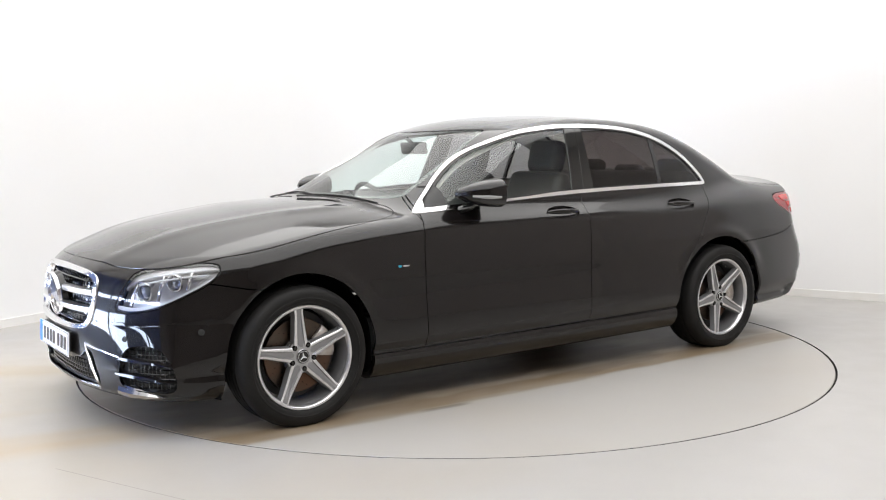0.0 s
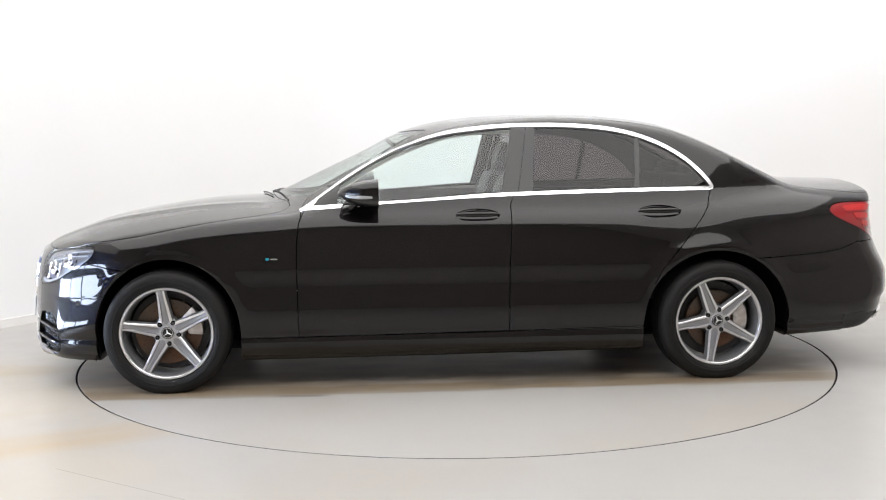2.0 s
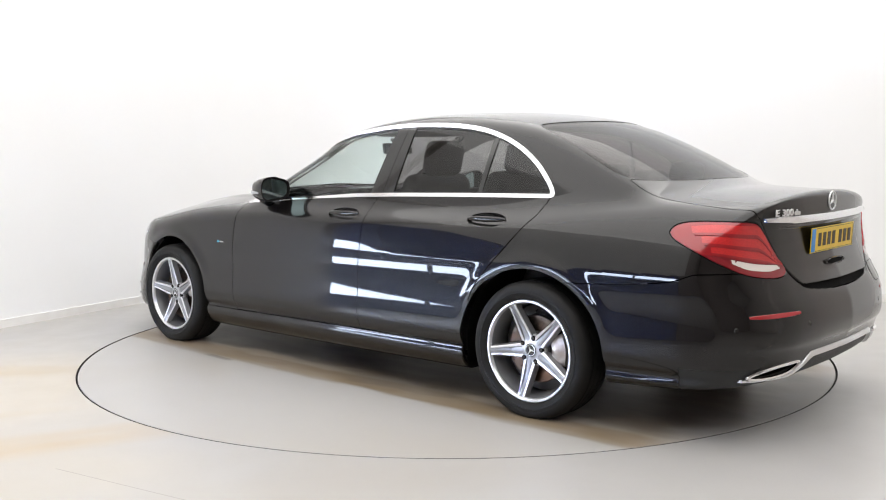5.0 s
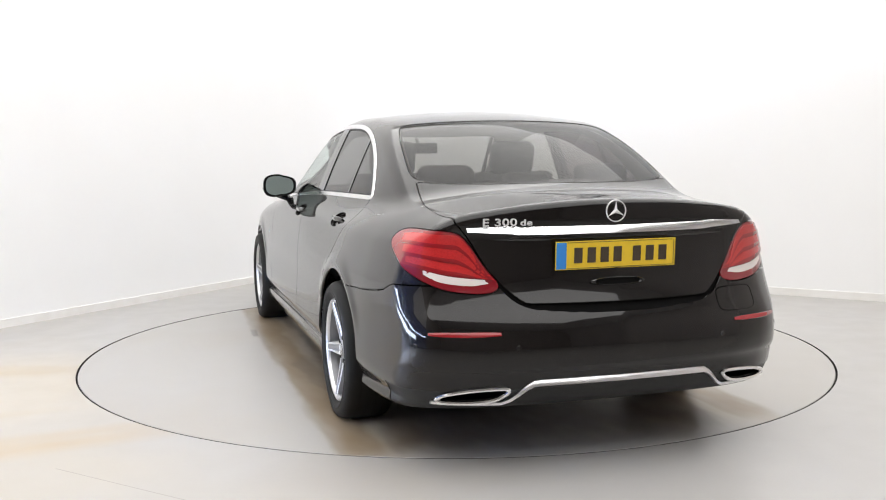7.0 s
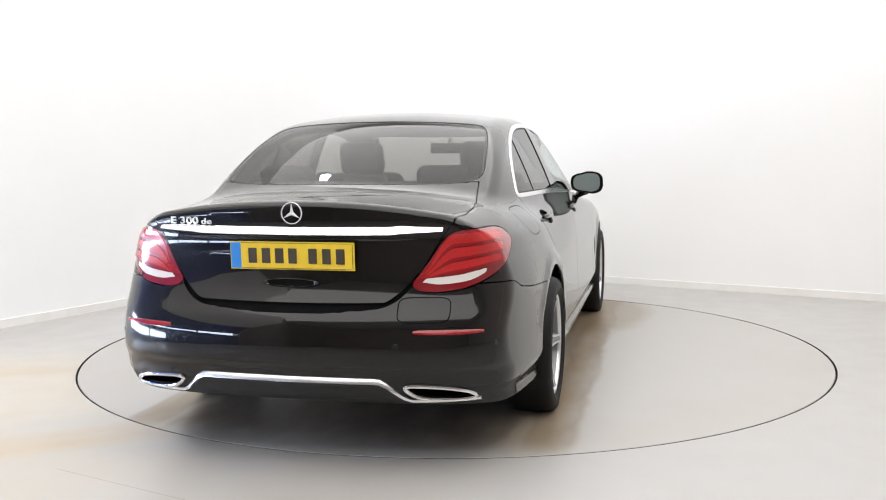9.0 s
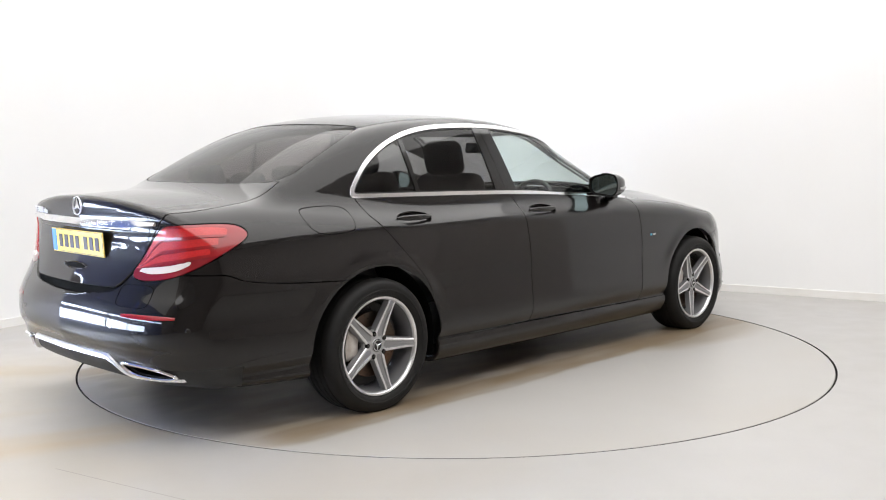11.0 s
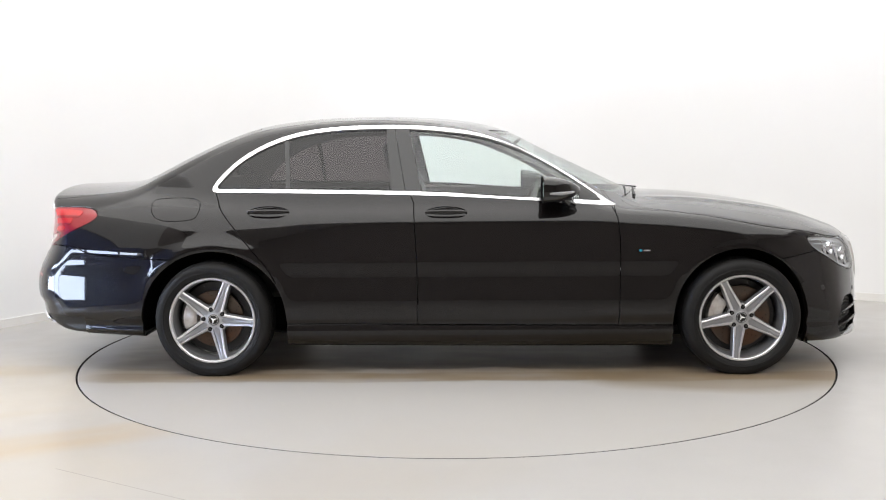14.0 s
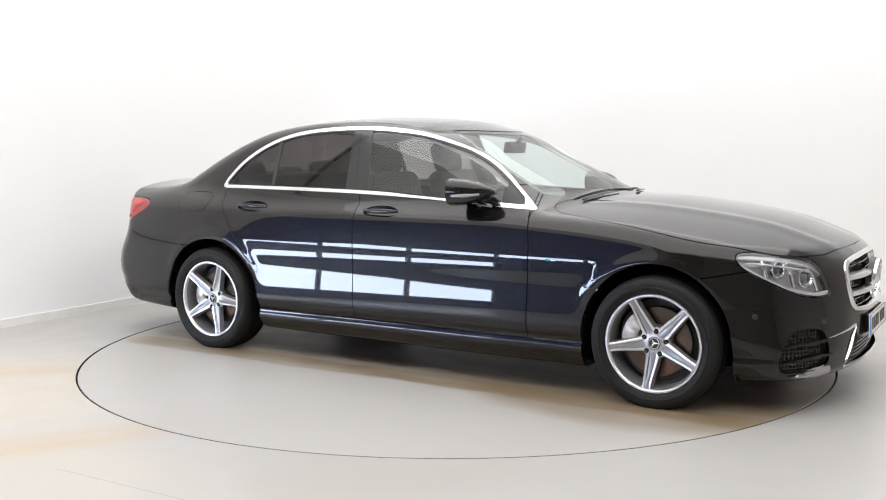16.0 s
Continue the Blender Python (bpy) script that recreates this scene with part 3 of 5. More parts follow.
# ---------------------------------------------------------------- outlines on the skin
XZ = lambda P: P[:, [0, 2]]
YZ = lambda P: np.stack([np.abs(P[:, 1]), P[:, 2]], 1)
XY = lambda P: np.stack([P[:, 0], np.abs(P[:, 1])], 1)
TAIL_UV = lambda P: np.stack([np.abs(P[:, 1]) + P[:, 0] + 2.5, P[:, 2]], 1)
NOSE_UV = lambda P: np.stack([np.abs(P[:, 1]) + 2.3 - P[:, 0], P[:, 2]], 1)


def mirrored(half):
    """Closes an outline given for positive first coordinates by its mirror image."""
    return list(half) + [(-u, v) for u, v in reversed(half)]


DLO = chaikin([(0.80, 0.957), (0.74, 0.957), (0.40, 0.984), (0.0, 1.007), (-0.39, 1.024), (-1.0, 1.036), (-1.40, 1.040), (-1.492, 1.041), (-1.490, 1.075), (-1.445, 1.135),
               (-1.345, 1.232), (-1.19, 1.322), (-1.0, 1.384), (-0.77, 1.413), (-0.46, 1.419), (-0.21, 1.406), (0.05, 1.366), (0.31, 1.265), (0.505, 1.156), (0.66, 1.047), (0.755, 0.980)], 2)
dlo_width = lambda P: 0.0205 - 0.0125 * np.clip((P[:, 0] + 0.15) / 0.4, 0, 1) * np.clip((P[:, 2] - 0.99) / 0.03, 0, 1)
dlo_field = poly_field(DLO, XZ, lambda P: (np.abs(P[:, 1]) > 0.4) & (P[:, 2] > 0.93))
WINDSCREEN = chaikin([(0.955, -0.3), (0.955, -0.01), (0.945, 0.15), (0.90, 0.36), (0.82, 0.52), (0.745, 0.61), (0.70, 0.61), (0.40, 0.545), (0.09, 0.48), (0.08, 0.44), (0.15, 0.32), (0.21, 0.18), (0.235, -0.01), (0.235, -0.3)], 2)
REARSCREEN = chaikin([(-1.335, -0.3), (-1.335, -0.01), (-1.32, 0.2), (-1.27, 0.40), (-1.245, 0.50), (-1.28, 0.545), (-1.45, 0.585), (-1.65, 0.612), (-1.76, 0.622), (-1.84, 0.59), (-1.93, 0.42), (-1.985, 0.2), (-2.0, -0.01), (-2.0, -0.3)], 2)
wind_field = poly_field(WINDSCREEN, XY, lambda P: (P[:, 2] > 0.95))
rear_field = poly_field(REARSCREEN, XY, lambda P: (P[:, 2] > 0.95))
HOOD = chaikin([(2.222, -0.3), (2.222, 0.0), (2.214, 0.2), (2.185, 0.40), (2.150, 0.515), (2.065, 0.655), (1.912, 0.788), (1.69, 0.846), (1.4, 0.84), (1.1, 0.812), (0.93, 0.78), (0.845, 0.71), (0.84, 0.61), (0.93, 0.42), (0.965, 0.2), (0.975, 0.0), (0.975, -0.3)], 2)
hood_field = poly_field(HOOD, XY, lambda P: (P[:, 2] > 0.70) & (P[:, 0] > 0.7))
SUNROOF = chaikin([(-0.02, -0.3), (-0.02, 0.0), (-0.05, 0.36), (-0.12, 0.43), (-0.85, 0.43), (-0.93, 0.38), (-0.95, 0.0), (-0.95, -0.3)], 2)
sunroof_field = poly_field(SUNROOF, XY, lambda P: P[:, 2] > 1.3)
HEADLAMP = chaikin([(0.625, 0.583), (0.66, 0.64), (0.72, 0.715), (0.775, 0.755), (0.93, 0.774), (1.107, 0.788), (1.25, 0.792), (1.315, 0.775), (1.29, 0.715), (1.123, 0.650), (0.943, 0.594), (0.74, 0.568)], 2)
head_field = poly_field(HEADLAMP, NOSE_UV, lambda P: P[:, 0] > 1.5)
TAILLAMP = chaikin([(1.185, 0.905), (1.15, 0.945), (1.06, 0.966), (0.86, 0.968), (0.70, 0.964), (0.645, 0.928), (0.548, 0.82), (0.462, 0.752), (0.52, 0.722), (0.751, 0.738), (0.941, 0.793), (1.089, 0.853)], 2)
tail_field = poly_field(TAILLAMP, TAIL_UV, lambda P: P[:, 0] < -1.9)
GRILLE = chaikin([(-0.4, 0.752), (0.0, 0.752), (0.30, 0.744), (0.40, 0.724), (0.43, 0.68), (0.425, 0.56), (0.385, 0.492), (0.30, 0.476), (0.0, 0.470), (-0.4, 0.470)], 2)
grille_field = poly_field(GRILLE, YZ, lambda P: P[:, 0] > 1.9)
LOWER = chaikin([(-0.4, 0.335), (0.0, 0.335), (0.30, 0.338), (0.37, 0.40), (0.42, 0.38), (0.47, 0.26), (0.44, 0.235), (0.0, 0.235), (-0.4, 0.235)], 1)
lower_field = poly_field(LOWER, YZ, lambda P: P[:, 0] > 1.9)
INTAKE = chaikin([(0.715, 0.42), (0.80, 0.436), (0.95, 0.432), (1.03, 0.38), (1.075, 0.30), (1.07, 0.235), (0.95, 0.232), (0.70, 0.245), (0.665, 0.28), (0.68, 0.36)], 2)
intake_field = poly_field(INTAKE, NOSE_UV, lambda P: P[:, 0] > 1.7)
lid_top = table("-1.7:.60 -1.9:.622 -2.1:.648 -2.3:.655 -2.42:.64 -2.47:.632 -2.7:.60")
lid_back = table(".60:.0 .645:.16 .652:.24 .668:.37 .718:.455 .82:.525 .957:.606 .99:.632 1.1:.66")


def lid_field(P):
    y = np.abs(P[:, 1])
    w = np.where(P[:, 2] > 0.985, lid_top(P[:, 0]), lid_back(P[:, 2]))
    front = P[:, 0] + 2.003 - 0.42 * y * y - 0.15 * y ** 4
    f = np.maximum(y - w, front)
    f = np.maximum(f, 0.648 + 0.05 * y * y - P[:, 2])
    return np.where(P[:, 0] < -1.6, f, 0.2)


FLAP = chaikin([(-1.83, 0.99), (-1.80, 1.012), (-1.60, 1.016), (-1.545, 0.99), (-1.55, 0.92), (-1.58, 0.893), (-1.74, 0.885), (-1.81, 0.915)], 2)
flap_field = poly_field(FLAP, XZ, lambda P: P[:, 1] < -0.5)
DOOR_F = [(0.70, 1.08), (0.752, 0.975), (0.782, 0.90), (0.795, 0.783), (0.797, 0.667), (0.790, 0.298), (-0.324, 0.308), (-0.323, 0.426), (-0.327, 0.655), (-0.345, 0.98), (-0.40, 1.10)]
DOOR_R = [(-0.324, 0.308), (-1.2, 0.318), (-1.2, 0.50), (-1.110, 0.545), (-1.155, 0.628), (-1.286, 0.780), (-1.40, 0.915), (-1.435, 0.96), (-1.452, 1.0), (-1.47, 1.04), (-1.48, 1.1), (-0.40, 1.10), (-0.345, 0.98), (-0.327, 0.655), (-0.323, 0.426)]
on_side = lambda P: np.abs(P[:, 1]) > 0.6
door_f_field = poly_field(DOOR_F, XZ, on_side)
door_r_field = poly_field(DOOR_R, XZ, on_side)


def arch_field(P):
    up = np.maximum(P[:, 2] - 0.335, 0)          # the opening runs straight down below the axle
    f = np.minimum(np.hypot((P[:, 0] - 1.466) / 0.374, up / 0.388), np.hypot((P[:, 0] + 1.463) / 0.408, up / 0.388)) * 0.38 - 0.38
    return np.where(np.abs(P[:, 1]) > 0.5, f, 0.3)


sill_line = lambda P: np.where(on_side(P) & (np.abs(P[:, 0]) < 1.16), P[:, 2] - 0.302 + 0.006 * P[:, 0], 0.2)
rear_line = table("-2.7:.76 -2.28:.752 -2.18:.718 -2.04:.698 -1.84:.683 -1.5:.67")
front_line = table("1.4:.63 1.70:.667 1.886:.702 2.02:.72 2.10:.83 2.16:.92 2.5:.95")
rear_bumper_field = lambda P: np.where(P[:, 0] < -1.6, P[:, 2] - rear_line(P[:, 0]), 0.2)
front_bumper_field = lambda P: np.where(P[:, 0] > 1.55, P[:, 2] - front_line(P[:, 0]), 0.2)
HANDLES = [(-0.163, 0.926), (-1.158, 0.932)]


def handle_field(P):
    f = np.full(len(P), 0.2)
    for cx, cz in HANDLES:
        f = np.minimum(f, (np.hypot((P[:, 0] - cx) / 0.118, (P[:, 2] - cz) / 0.034) - 1) * 0.034)
    return np.where(on_side(P), f, 0.2)


def take(mesh, fn, gap=0.0028):
    """The piece of the skin inside an outline and the rest of it, with a shut line between them."""
    a, b = cut(mesh, fn)
    return cut(a, lambda P: fn(P) + gap)[0], cut(b, lambda P: fn(P) - gap)[1]


def halves(mesh):
    return cut(mesh, lambda P: -P[:, 1])


def at_skin(x, y, z, axis, level=0.0):
    """The point of the skin reached from outside along an axis ('x+' from the front, 'x-' from the rear, 'y' from the side)."""
    n = 900
    if axis == "y":
        q = np.stack([np.full(n, x), np.linspace(1.1, 0.3, n) * (1 if y >= 0 else -1), np.full(n, z)], 1)
    else:
        q = np.stack([np.linspace(2.5, 1.5, n) if axis == "x+" else np.linspace(-2.75, -1.7, n), np.full(n, y), np.full(n, z)], 1)
    k = np.argmax(skin(q) < level)
    return Vector(q[k])


# ---------------------------------------------------------------- the car
SINK = -0.0225       # the springs sit this much lower than the drawing
car = new("car")
tagged(car, "black saloon car with chrome window trim and silver alloy wheels", "car")


def empty_part(name, parent, label=""):
    ob = new(name)
    ob.parent = parent
    if label:
        ob["label"] = label
    return ob


def bodywork():
    base = surface_net(0.0, 0.0155, (-2.7, -0.98, 0.12), (2.42, 0.98, 1.52))
    liner_src = base
    _, rest = cut(base, arch_field)
    # side glass and its chrome
    side_glass, rest = take(rest, dlo_field, 0.001)
    for s, g in zip((1, -1), halves(side_glass)):
        glass, ring = cut(g, lambda P: dlo_field(P) + dlo_width(P))
        split = lambda P: np.abs(P[:, 0] + 0.385 + (P[:, 2] - 1.03) * 0.19) - 0.0018
        _, ring = cut(ring, split)
        ring_f, ring_r = cut(ring, lambda P: -(P[:, 0] + 0.385 + (P[:, 2] - 1.03) * 0.19))
        yield "side", s, glass, ring_f, ring_r
    screen, rest = take(rest, wind_field, 0.002)
    yield "windscreen", 0, screen, None, None
    screen, rest = take(rest, rear_field, 0.002)
    yield "rear_window", 0, screen, None, None
    hood, rest = take(rest, hood_field, 0.0028)
    yield "hood", 0, hood, None, None
    roof, rest = take(rest, sunroof_field, 0.002)
    yield "sunroof", 0, roof, None, None
    lamp, rest = take(rest, head_field, 0.0025)
    for s, g in zip((1, -1), halves(lamp)):
        yield "headlight", s, g, None, None
    lamp, rest = take(rest, tail_field, 0.0025)
    for s, g in zip((1, -1), halves(lamp)):
        yield "tail_light", s, g, None, None
    grille, rest = take(rest, grille_field, 0.001)
    yield "grille", 0, grille, None, None
    lower, rest = take(rest, lower_field, 0.0)
    yield "lower_intake", 0, lower, None, None
    intake, rest = take(rest, intake_field, 0.0)
    for s, g in zip((1, -1), halves(intake)):
        yield "side_intake", s, g, None, None
    lid, rest = take(rest, lid_field, 0.003)
    yield "boot_lid", 0, lid, None, None
    flap, rest = take(rest, flap_field, 0.0018)
    yield "fuel_flap", 0, flap, None, None
    bowl, rest = cut(rest, handle_field)
    for s, g in zip((1, -1), halves(bowl)):
        yield "handle_bowl", s, g, None, None
    sill, rest = take(rest, sill_line, 0.002)
    for s, g in zip((1, -1), halves(sill)):
        yield "side_skirt", s, g, None, None
    door, rest = take(rest, door_f_field)
    for s, g in zip((1, -1), halves(door)):
        yield "front_door", s, g, None, None
    door, rest = take(rest, door_r_field)
    for s, g in zip((1, -1), halves(door)):
        yield "rear_door", s, g, None, None
    bumper, rest = take(rest, rear_bumper_field)
    yield "rear_bumper", 0, bumper, None, None
    bumper, rest = take(rest, front_bumper_field)
    yield "front_bumper", 0, bumper, None, None
    belly, rest = cut(rest, lambda P: np.where(np.abs(P[:, 1]) < 0.8, P[:, 2] - BELLY(P[:, 0]) - 0.03, 0.2))
    yield "underbody", 0, belly, None, None
    wing, rest = take(rest, lambda P: np.where((np.abs(P[:, 1]) > 0.5) & (P[:, 2] < 1.04), 0.775 - P[:, 0] + np.maximum(P[:, 2] - 0.97, 0) * -0.6, 0.2))
    for s, g in zip((1, -1), halves(wing)):
        yield "front_wing", s, g, None, None
    yield "body_shell", 0, rest, None, None
    # inner lining of the cabin
    lin, _ = cut(liner_src, lambda P: np.maximum(np.maximum(P[:, 0] - 0.62, -2.02 - P[:, 0]), 0.45 - P[:, 2]))
    for fn, by in ((dlo_field, 0.02), (wind_field, -0.004), (rear_field, -0.004)):
        _, lin = cut(lin, shifted(fn, by))
    _, lin = cut(lin, lambda P: arch_field(P) - 0.07)
    up, down = cut(lin, lambda P: 1.02 - P[:, 2])
    yield "headlining", 0, up, None, None
    yield "inner_door_trim", 0, down, None, None


doors = {}


def cut_many(mesh, fns):
    out = []
    for fn in fns:
        a, mesh = cut(mesh, fn)
        out.append(a)
    return out + [mesh]


def tail_light(s, mesh):
    lens = empty_part("tail_light", car, "red rear lamp with glowing-red bars and a white reversing strip")
    u = lambda P: TAIL_UV(P)[:, 0]
    top_line = table(".4:.74 .55:.806 .645:.918 .70:.956 .9:.959 1.1:.945 1.3:.90")
    white_hi = table(".4:.762 .54:.778 .70:.790 .90:.818 .93:.822 1.3:.85")
    white_lo = table(".4:.762 .53:.764 .60:.757 .75:.768 .86:.797 .91:.8185 1.3:.85")
    inside, rim = cut(mesh, shifted(tail_field, 0.006))
    white, red = cut(inside, lambda P: np.maximum(P[:, 2] - white_hi(u(P)), np.maximum(white_lo(u(P)) - P[:, 2], np.maximum(0.52 - u(P), u(P) - 0.875))))
    lower, upper = cut(red, lambda P: P[:, 2] - white_hi(u(P)) - 0.004)
    panel("lens_rim", rim, RED_DEEP, lens, label="deep red lens edge")
    panel("reversing_lamp", white, WHITE_LENS, lens, lift=0.001, label="white ribbed reversing lamp")
    panel("lower_lens", lower, RED_DEEP, lens, label="deep red lower lens")
    # three glowing bars that follow the lamp's slope, with dark grooves between
    v = lambda P: (P[:, 2] - white_hi(u(P))) / np.maximum(top_line(u(P)) - white_hi(u(P)), 0.02)
    body = upper
    for k, (a, b) in enumerate(((0.05, 0.30), (0.335, 0.62), (0.655, 0.95))):
        bar, body = cut(body, lambda P: np.maximum(np.maximum(a - v(P), v(P) - b) * 0.12, u(P) - (0.98 + 0.04 * k)))
        bar_lo, bar_hi = cut(bar, lambda P: (v(P) - a - 0.07) * 0.12)
        panel("light_bar", bar_hi, RED_BRIGHT, lens, lift=0.004, flange=0.006)
        panel("light_bar_edge", bar_lo, RED_LENS, lens, lift=0.0045, flange=0.006)
    panel("upper_lens", body, RED_LENS, lens)
    panel("housing", mesh, TRIM, lens, inset=0.03, flange=0)


def headlight(s, mesh):
    lamp = empty_part("headlight", car, "clear headlight with chrome reflectors and a white light guide")
    panel("lens", mesh, LENS, lamp, flange=0.0)
    rim, _ = cut(mesh, lambda P: -head_field(P) - 0.009)
    panel("lens_frame", rim, PIANO, lamp, inset=0.003, flange=0.02)
    u = lambda P: NOSE_UV(P)[:, 0]
    # inner bowl: pale shelf below, dark brow above
    brow = table(".55:.63 .66:.66 .8:.72 1.0:.748 1.2:.764 1.4:.77")
    shelf = table(".55:.60 .66:.603 .75:.597 .95:.622 1.15:.682 1.3:.745")
    inner = [m for m in cut_many(mesh, [lambda P: P[:, 2] - shelf(u(P)), lambda P: brow(u(P)) - P[:, 2]])]
    panel("light_guide", inner[0], glow_white, lamp, inset=0.010, flange=0.012, label="white daytime light guide")
    panel("brow_reflector", inner[1], SPOKE_GREY, lamp, inset=0.014, flange=0.03, label="bright brow reflector")
    panel("bowl", inner[2], SPOKE_GREY, lamp, inset=0.045, flange=0.0, label="grey reflector bowl")

    def inside(uu, zz, depth):
        for k in range(260):
            xx = 2.32 - k * 0.0025
            yy = uu - 2.3 + xx
            if yy > 0 and skin(np.array([[xx, yy, zz]]))[0] < -depth:
                return Vector((xx, yy * s, zz))
        return Vector((2.1, 0.7 * s, zz))

    n = Vector((0.84, 0.54 * s, 0.02)).normalized()
    turn = n.to_track_quat("Y", "Z").to_matrix().to_4x4()
    for uu, zz, r in ((0.835, 0.664, 0.037), (1.035, 0.706, 0.033)):
        m = Matrix.Translation(inside(uu, zz, 0.040)) @ turn
        bm = lathe([(0.0, 0.020), (r * 0.4, 0.017), (r * 0.68, 0.008), (r * 0.72, 0.0)], 20)
        bmesh.ops.transform(bm, matrix=m, verts=bm.verts)
        smooth(part("projector_lens", bm, LENS_DARK, lamp, "glass projector lens"))
        # squared bright shroud round the lens
        out = chaikin([(-r * 1.15, -r * 1.15), (r * 1.15, -r * 1.15), (r * 1.15, r * 1.15), (-r * 1.15, r * 1.15)], 2)
        bm = bmesh.new()
        k = len(out)
        a = [bm.verts.new((x, 0.022, z)) for x, z in out]
        c = [bm.verts.new((x * 0.92, 0.024, z * 0.92)) for x, z in out]
        d = [bm.verts.new((x * 0.66, 0.0, z * 0.66)) for x, z in out]
        e = [bm.verts.new((x * 1.05, -0.02, z * 1.05)) for x, z in out]
        for p, q in ((e, a), (a, c), (c, d)):
            for i in range(k):
                bm.faces.new((p[i], p[(i + 1) % k], q[(i + 1) % k], q[i]))
        bmesh.ops.recalc_face_normals(bm, faces=bm.faces)
        bmesh.ops.transform(bm, matrix=m, verts=bm.verts)
        smooth(part("projector_shroud", bm, CHROME, lamp, "chrome projector shroud"), 50)
    # slanting fins and two curved light tubes
    for u0, z0, u1, z1 in ((0.74, 0.60, 0.80, 0.73), (0.925, 0.62, 0.965, 0.752), (1.115, 0.675, 1.14, 0.772)):
        pts = [tuple(inside(u0 + (u1 - u0) * t, z0 + (z1 - z0) * t, 0.022)) for t in np.linspace(0, 1, 7)]
        smooth(part("lamp_fin", tube(pts, 0.007, 8), CHROME, lamp, "chrome fin"))
    for lift in (0.0, -0.022):
        pts = [tuple(inside(uu, float(brow(np.array([uu]))[0]) - 0.006 + lift, 0.016)) for uu in np.linspace(0.80, 1.24, 14)]
        smooth(part("light_tube", tube(pts, 0.0045, 8), glow_white, lamp, "white light tube"))


LENS_DARK = material("projector_glass", (0.10, 0.11, 0.13), 0.05, 0.3, 1.0)
SPOKE_MID = material("spoke_groove_grey", (0.30, 0.30, 0.31), 0.42, 0.8)
SPOKE_GREY = material("grey_reflector", (0.46, 0.46, 0.47), 0.38, 0.85)
glow_white = material("light_guide_white", (0.60, 0.62, 0.65), 0.2, 0, 0.6)


def side_glass(s, glass, ring_f, ring_r):
    # slanted pillar lines: front glass | pillar cover | rear glass | divider | quarter glass
    off = lambda P, x0, k: P[:, 0] - x0 - (P[:, 2] - 1.04) * k
    fr, rest = cut(glass, lambda P: -off(P, -0.300, -0.21))
    pil_f, rest = cut(rest, lambda P: -off(P, -0.392, -0.185))
    pil_r, rest = cut(rest, lambda P: -off(P, -0.470, -0.10))
    rg, rest = cut(rest, lambda P: -off(P, -1.040, -0.08))
    bar, qg = cut(rest, lambda P: -off(P, -1.066, -0.08))
    tri, fr = cut(fr, lambda P: 0.585 - P[:, 0] + (P[:, 2] - 0.98) * -0.1)
    d, r = doors["front_door", s], doors["rear_door", s]
    panel("window", fr, GLASS, d, inset=0.005, flange=0.0, label="clear door window")
    panel("mirror_corner", tri, TRIM, d, inset=0.002)
    panel("pillar_cover", cut(pil_f, lambda P: 0.0025 - off(P, -0.392, -0.185))[0], PIANO, d, inset=0.001, label="gloss black pillar cover")
    panel("pillar_cover", pil_r, PIANO, r, inset=0.001, label="gloss black pillar cover")
    panel("window", rg, TINTED, r, inset=0.005, flange=0.0, label="dark privacy window")
    panel("window_divider", bar, PIANO, r, inset=0.002)
    panel("quarter_window", qg, TINTED, r, inset=0.005, flange=0.0, label="dark privacy quarter window")
    panel("chrome_trim", ring_f, CHROME, d, lift=0.003, flange=0.01, label="bright chrome window trim")
    panel("chrome_trim", ring_r, CHROME, r, lift=0.003, flange=0.01, label="bright chrome window trim")
    # rubber line inside the chrome
    inner, _ = cut(glass, lambda P: -(dlo_field(P) + dlo_width(P)) - 0.007)
    a, b = cut(inner, lambda P: -off(P, -0.392, -0.185))
    panel("window_seal", a, TRIM, d, inset=0.002)
    panel("window_seal", b, TRIM, r, inset=0.002)


def door_handle(door, s, cx, cz, bowl):
    panel("handle_bowl", bowl, PAINT, door, inset=0.016, flange=-0.016)
    c = at_skin(cx, s, cz + 0.002, "y")
    n = Vector(unit_normals(np.array([list(c)]))[0])
    m = Matrix.Translation(c) @ Matrix.Translation(n * 0.004)
    L = 0.117
    bm = bmesh.new()
    rings = []
    for i in range(17):
        t = -1 + 2 * i / 16
        h = 0.0145 * (1 - 0.55 * abs(t) ** 3)
        w = 0.009 * (1 - 0.4 * abs(t) ** 4)
        bow = 0.012 * (1 - t * t)
        rings.append([bm.verts.new(Vector((t * L, 0, h * math.sin(a))) + Vector((0, s, 0)) * (w * math.cos(a) + bow)) for a in [math.tau * k / 10 for k in range(10)]])
    for a, b in zip(rings, rings[1:]):
        for k in range(10):
            bm.faces.new((a[k], a[(k + 1) % 10], b[(k + 1) % 10], b[k]))
    bm.faces.new(rings[0])
    bm.faces.new(rings[-1])
    bmesh.ops.recalc_face_normals(bm, faces=bm.faces)
    bmesh.ops.transform(bm, matrix=m, verts=bm.verts)
    smooth(part("door_handle", bm, PAINT, door, "black pull handle"), 50)


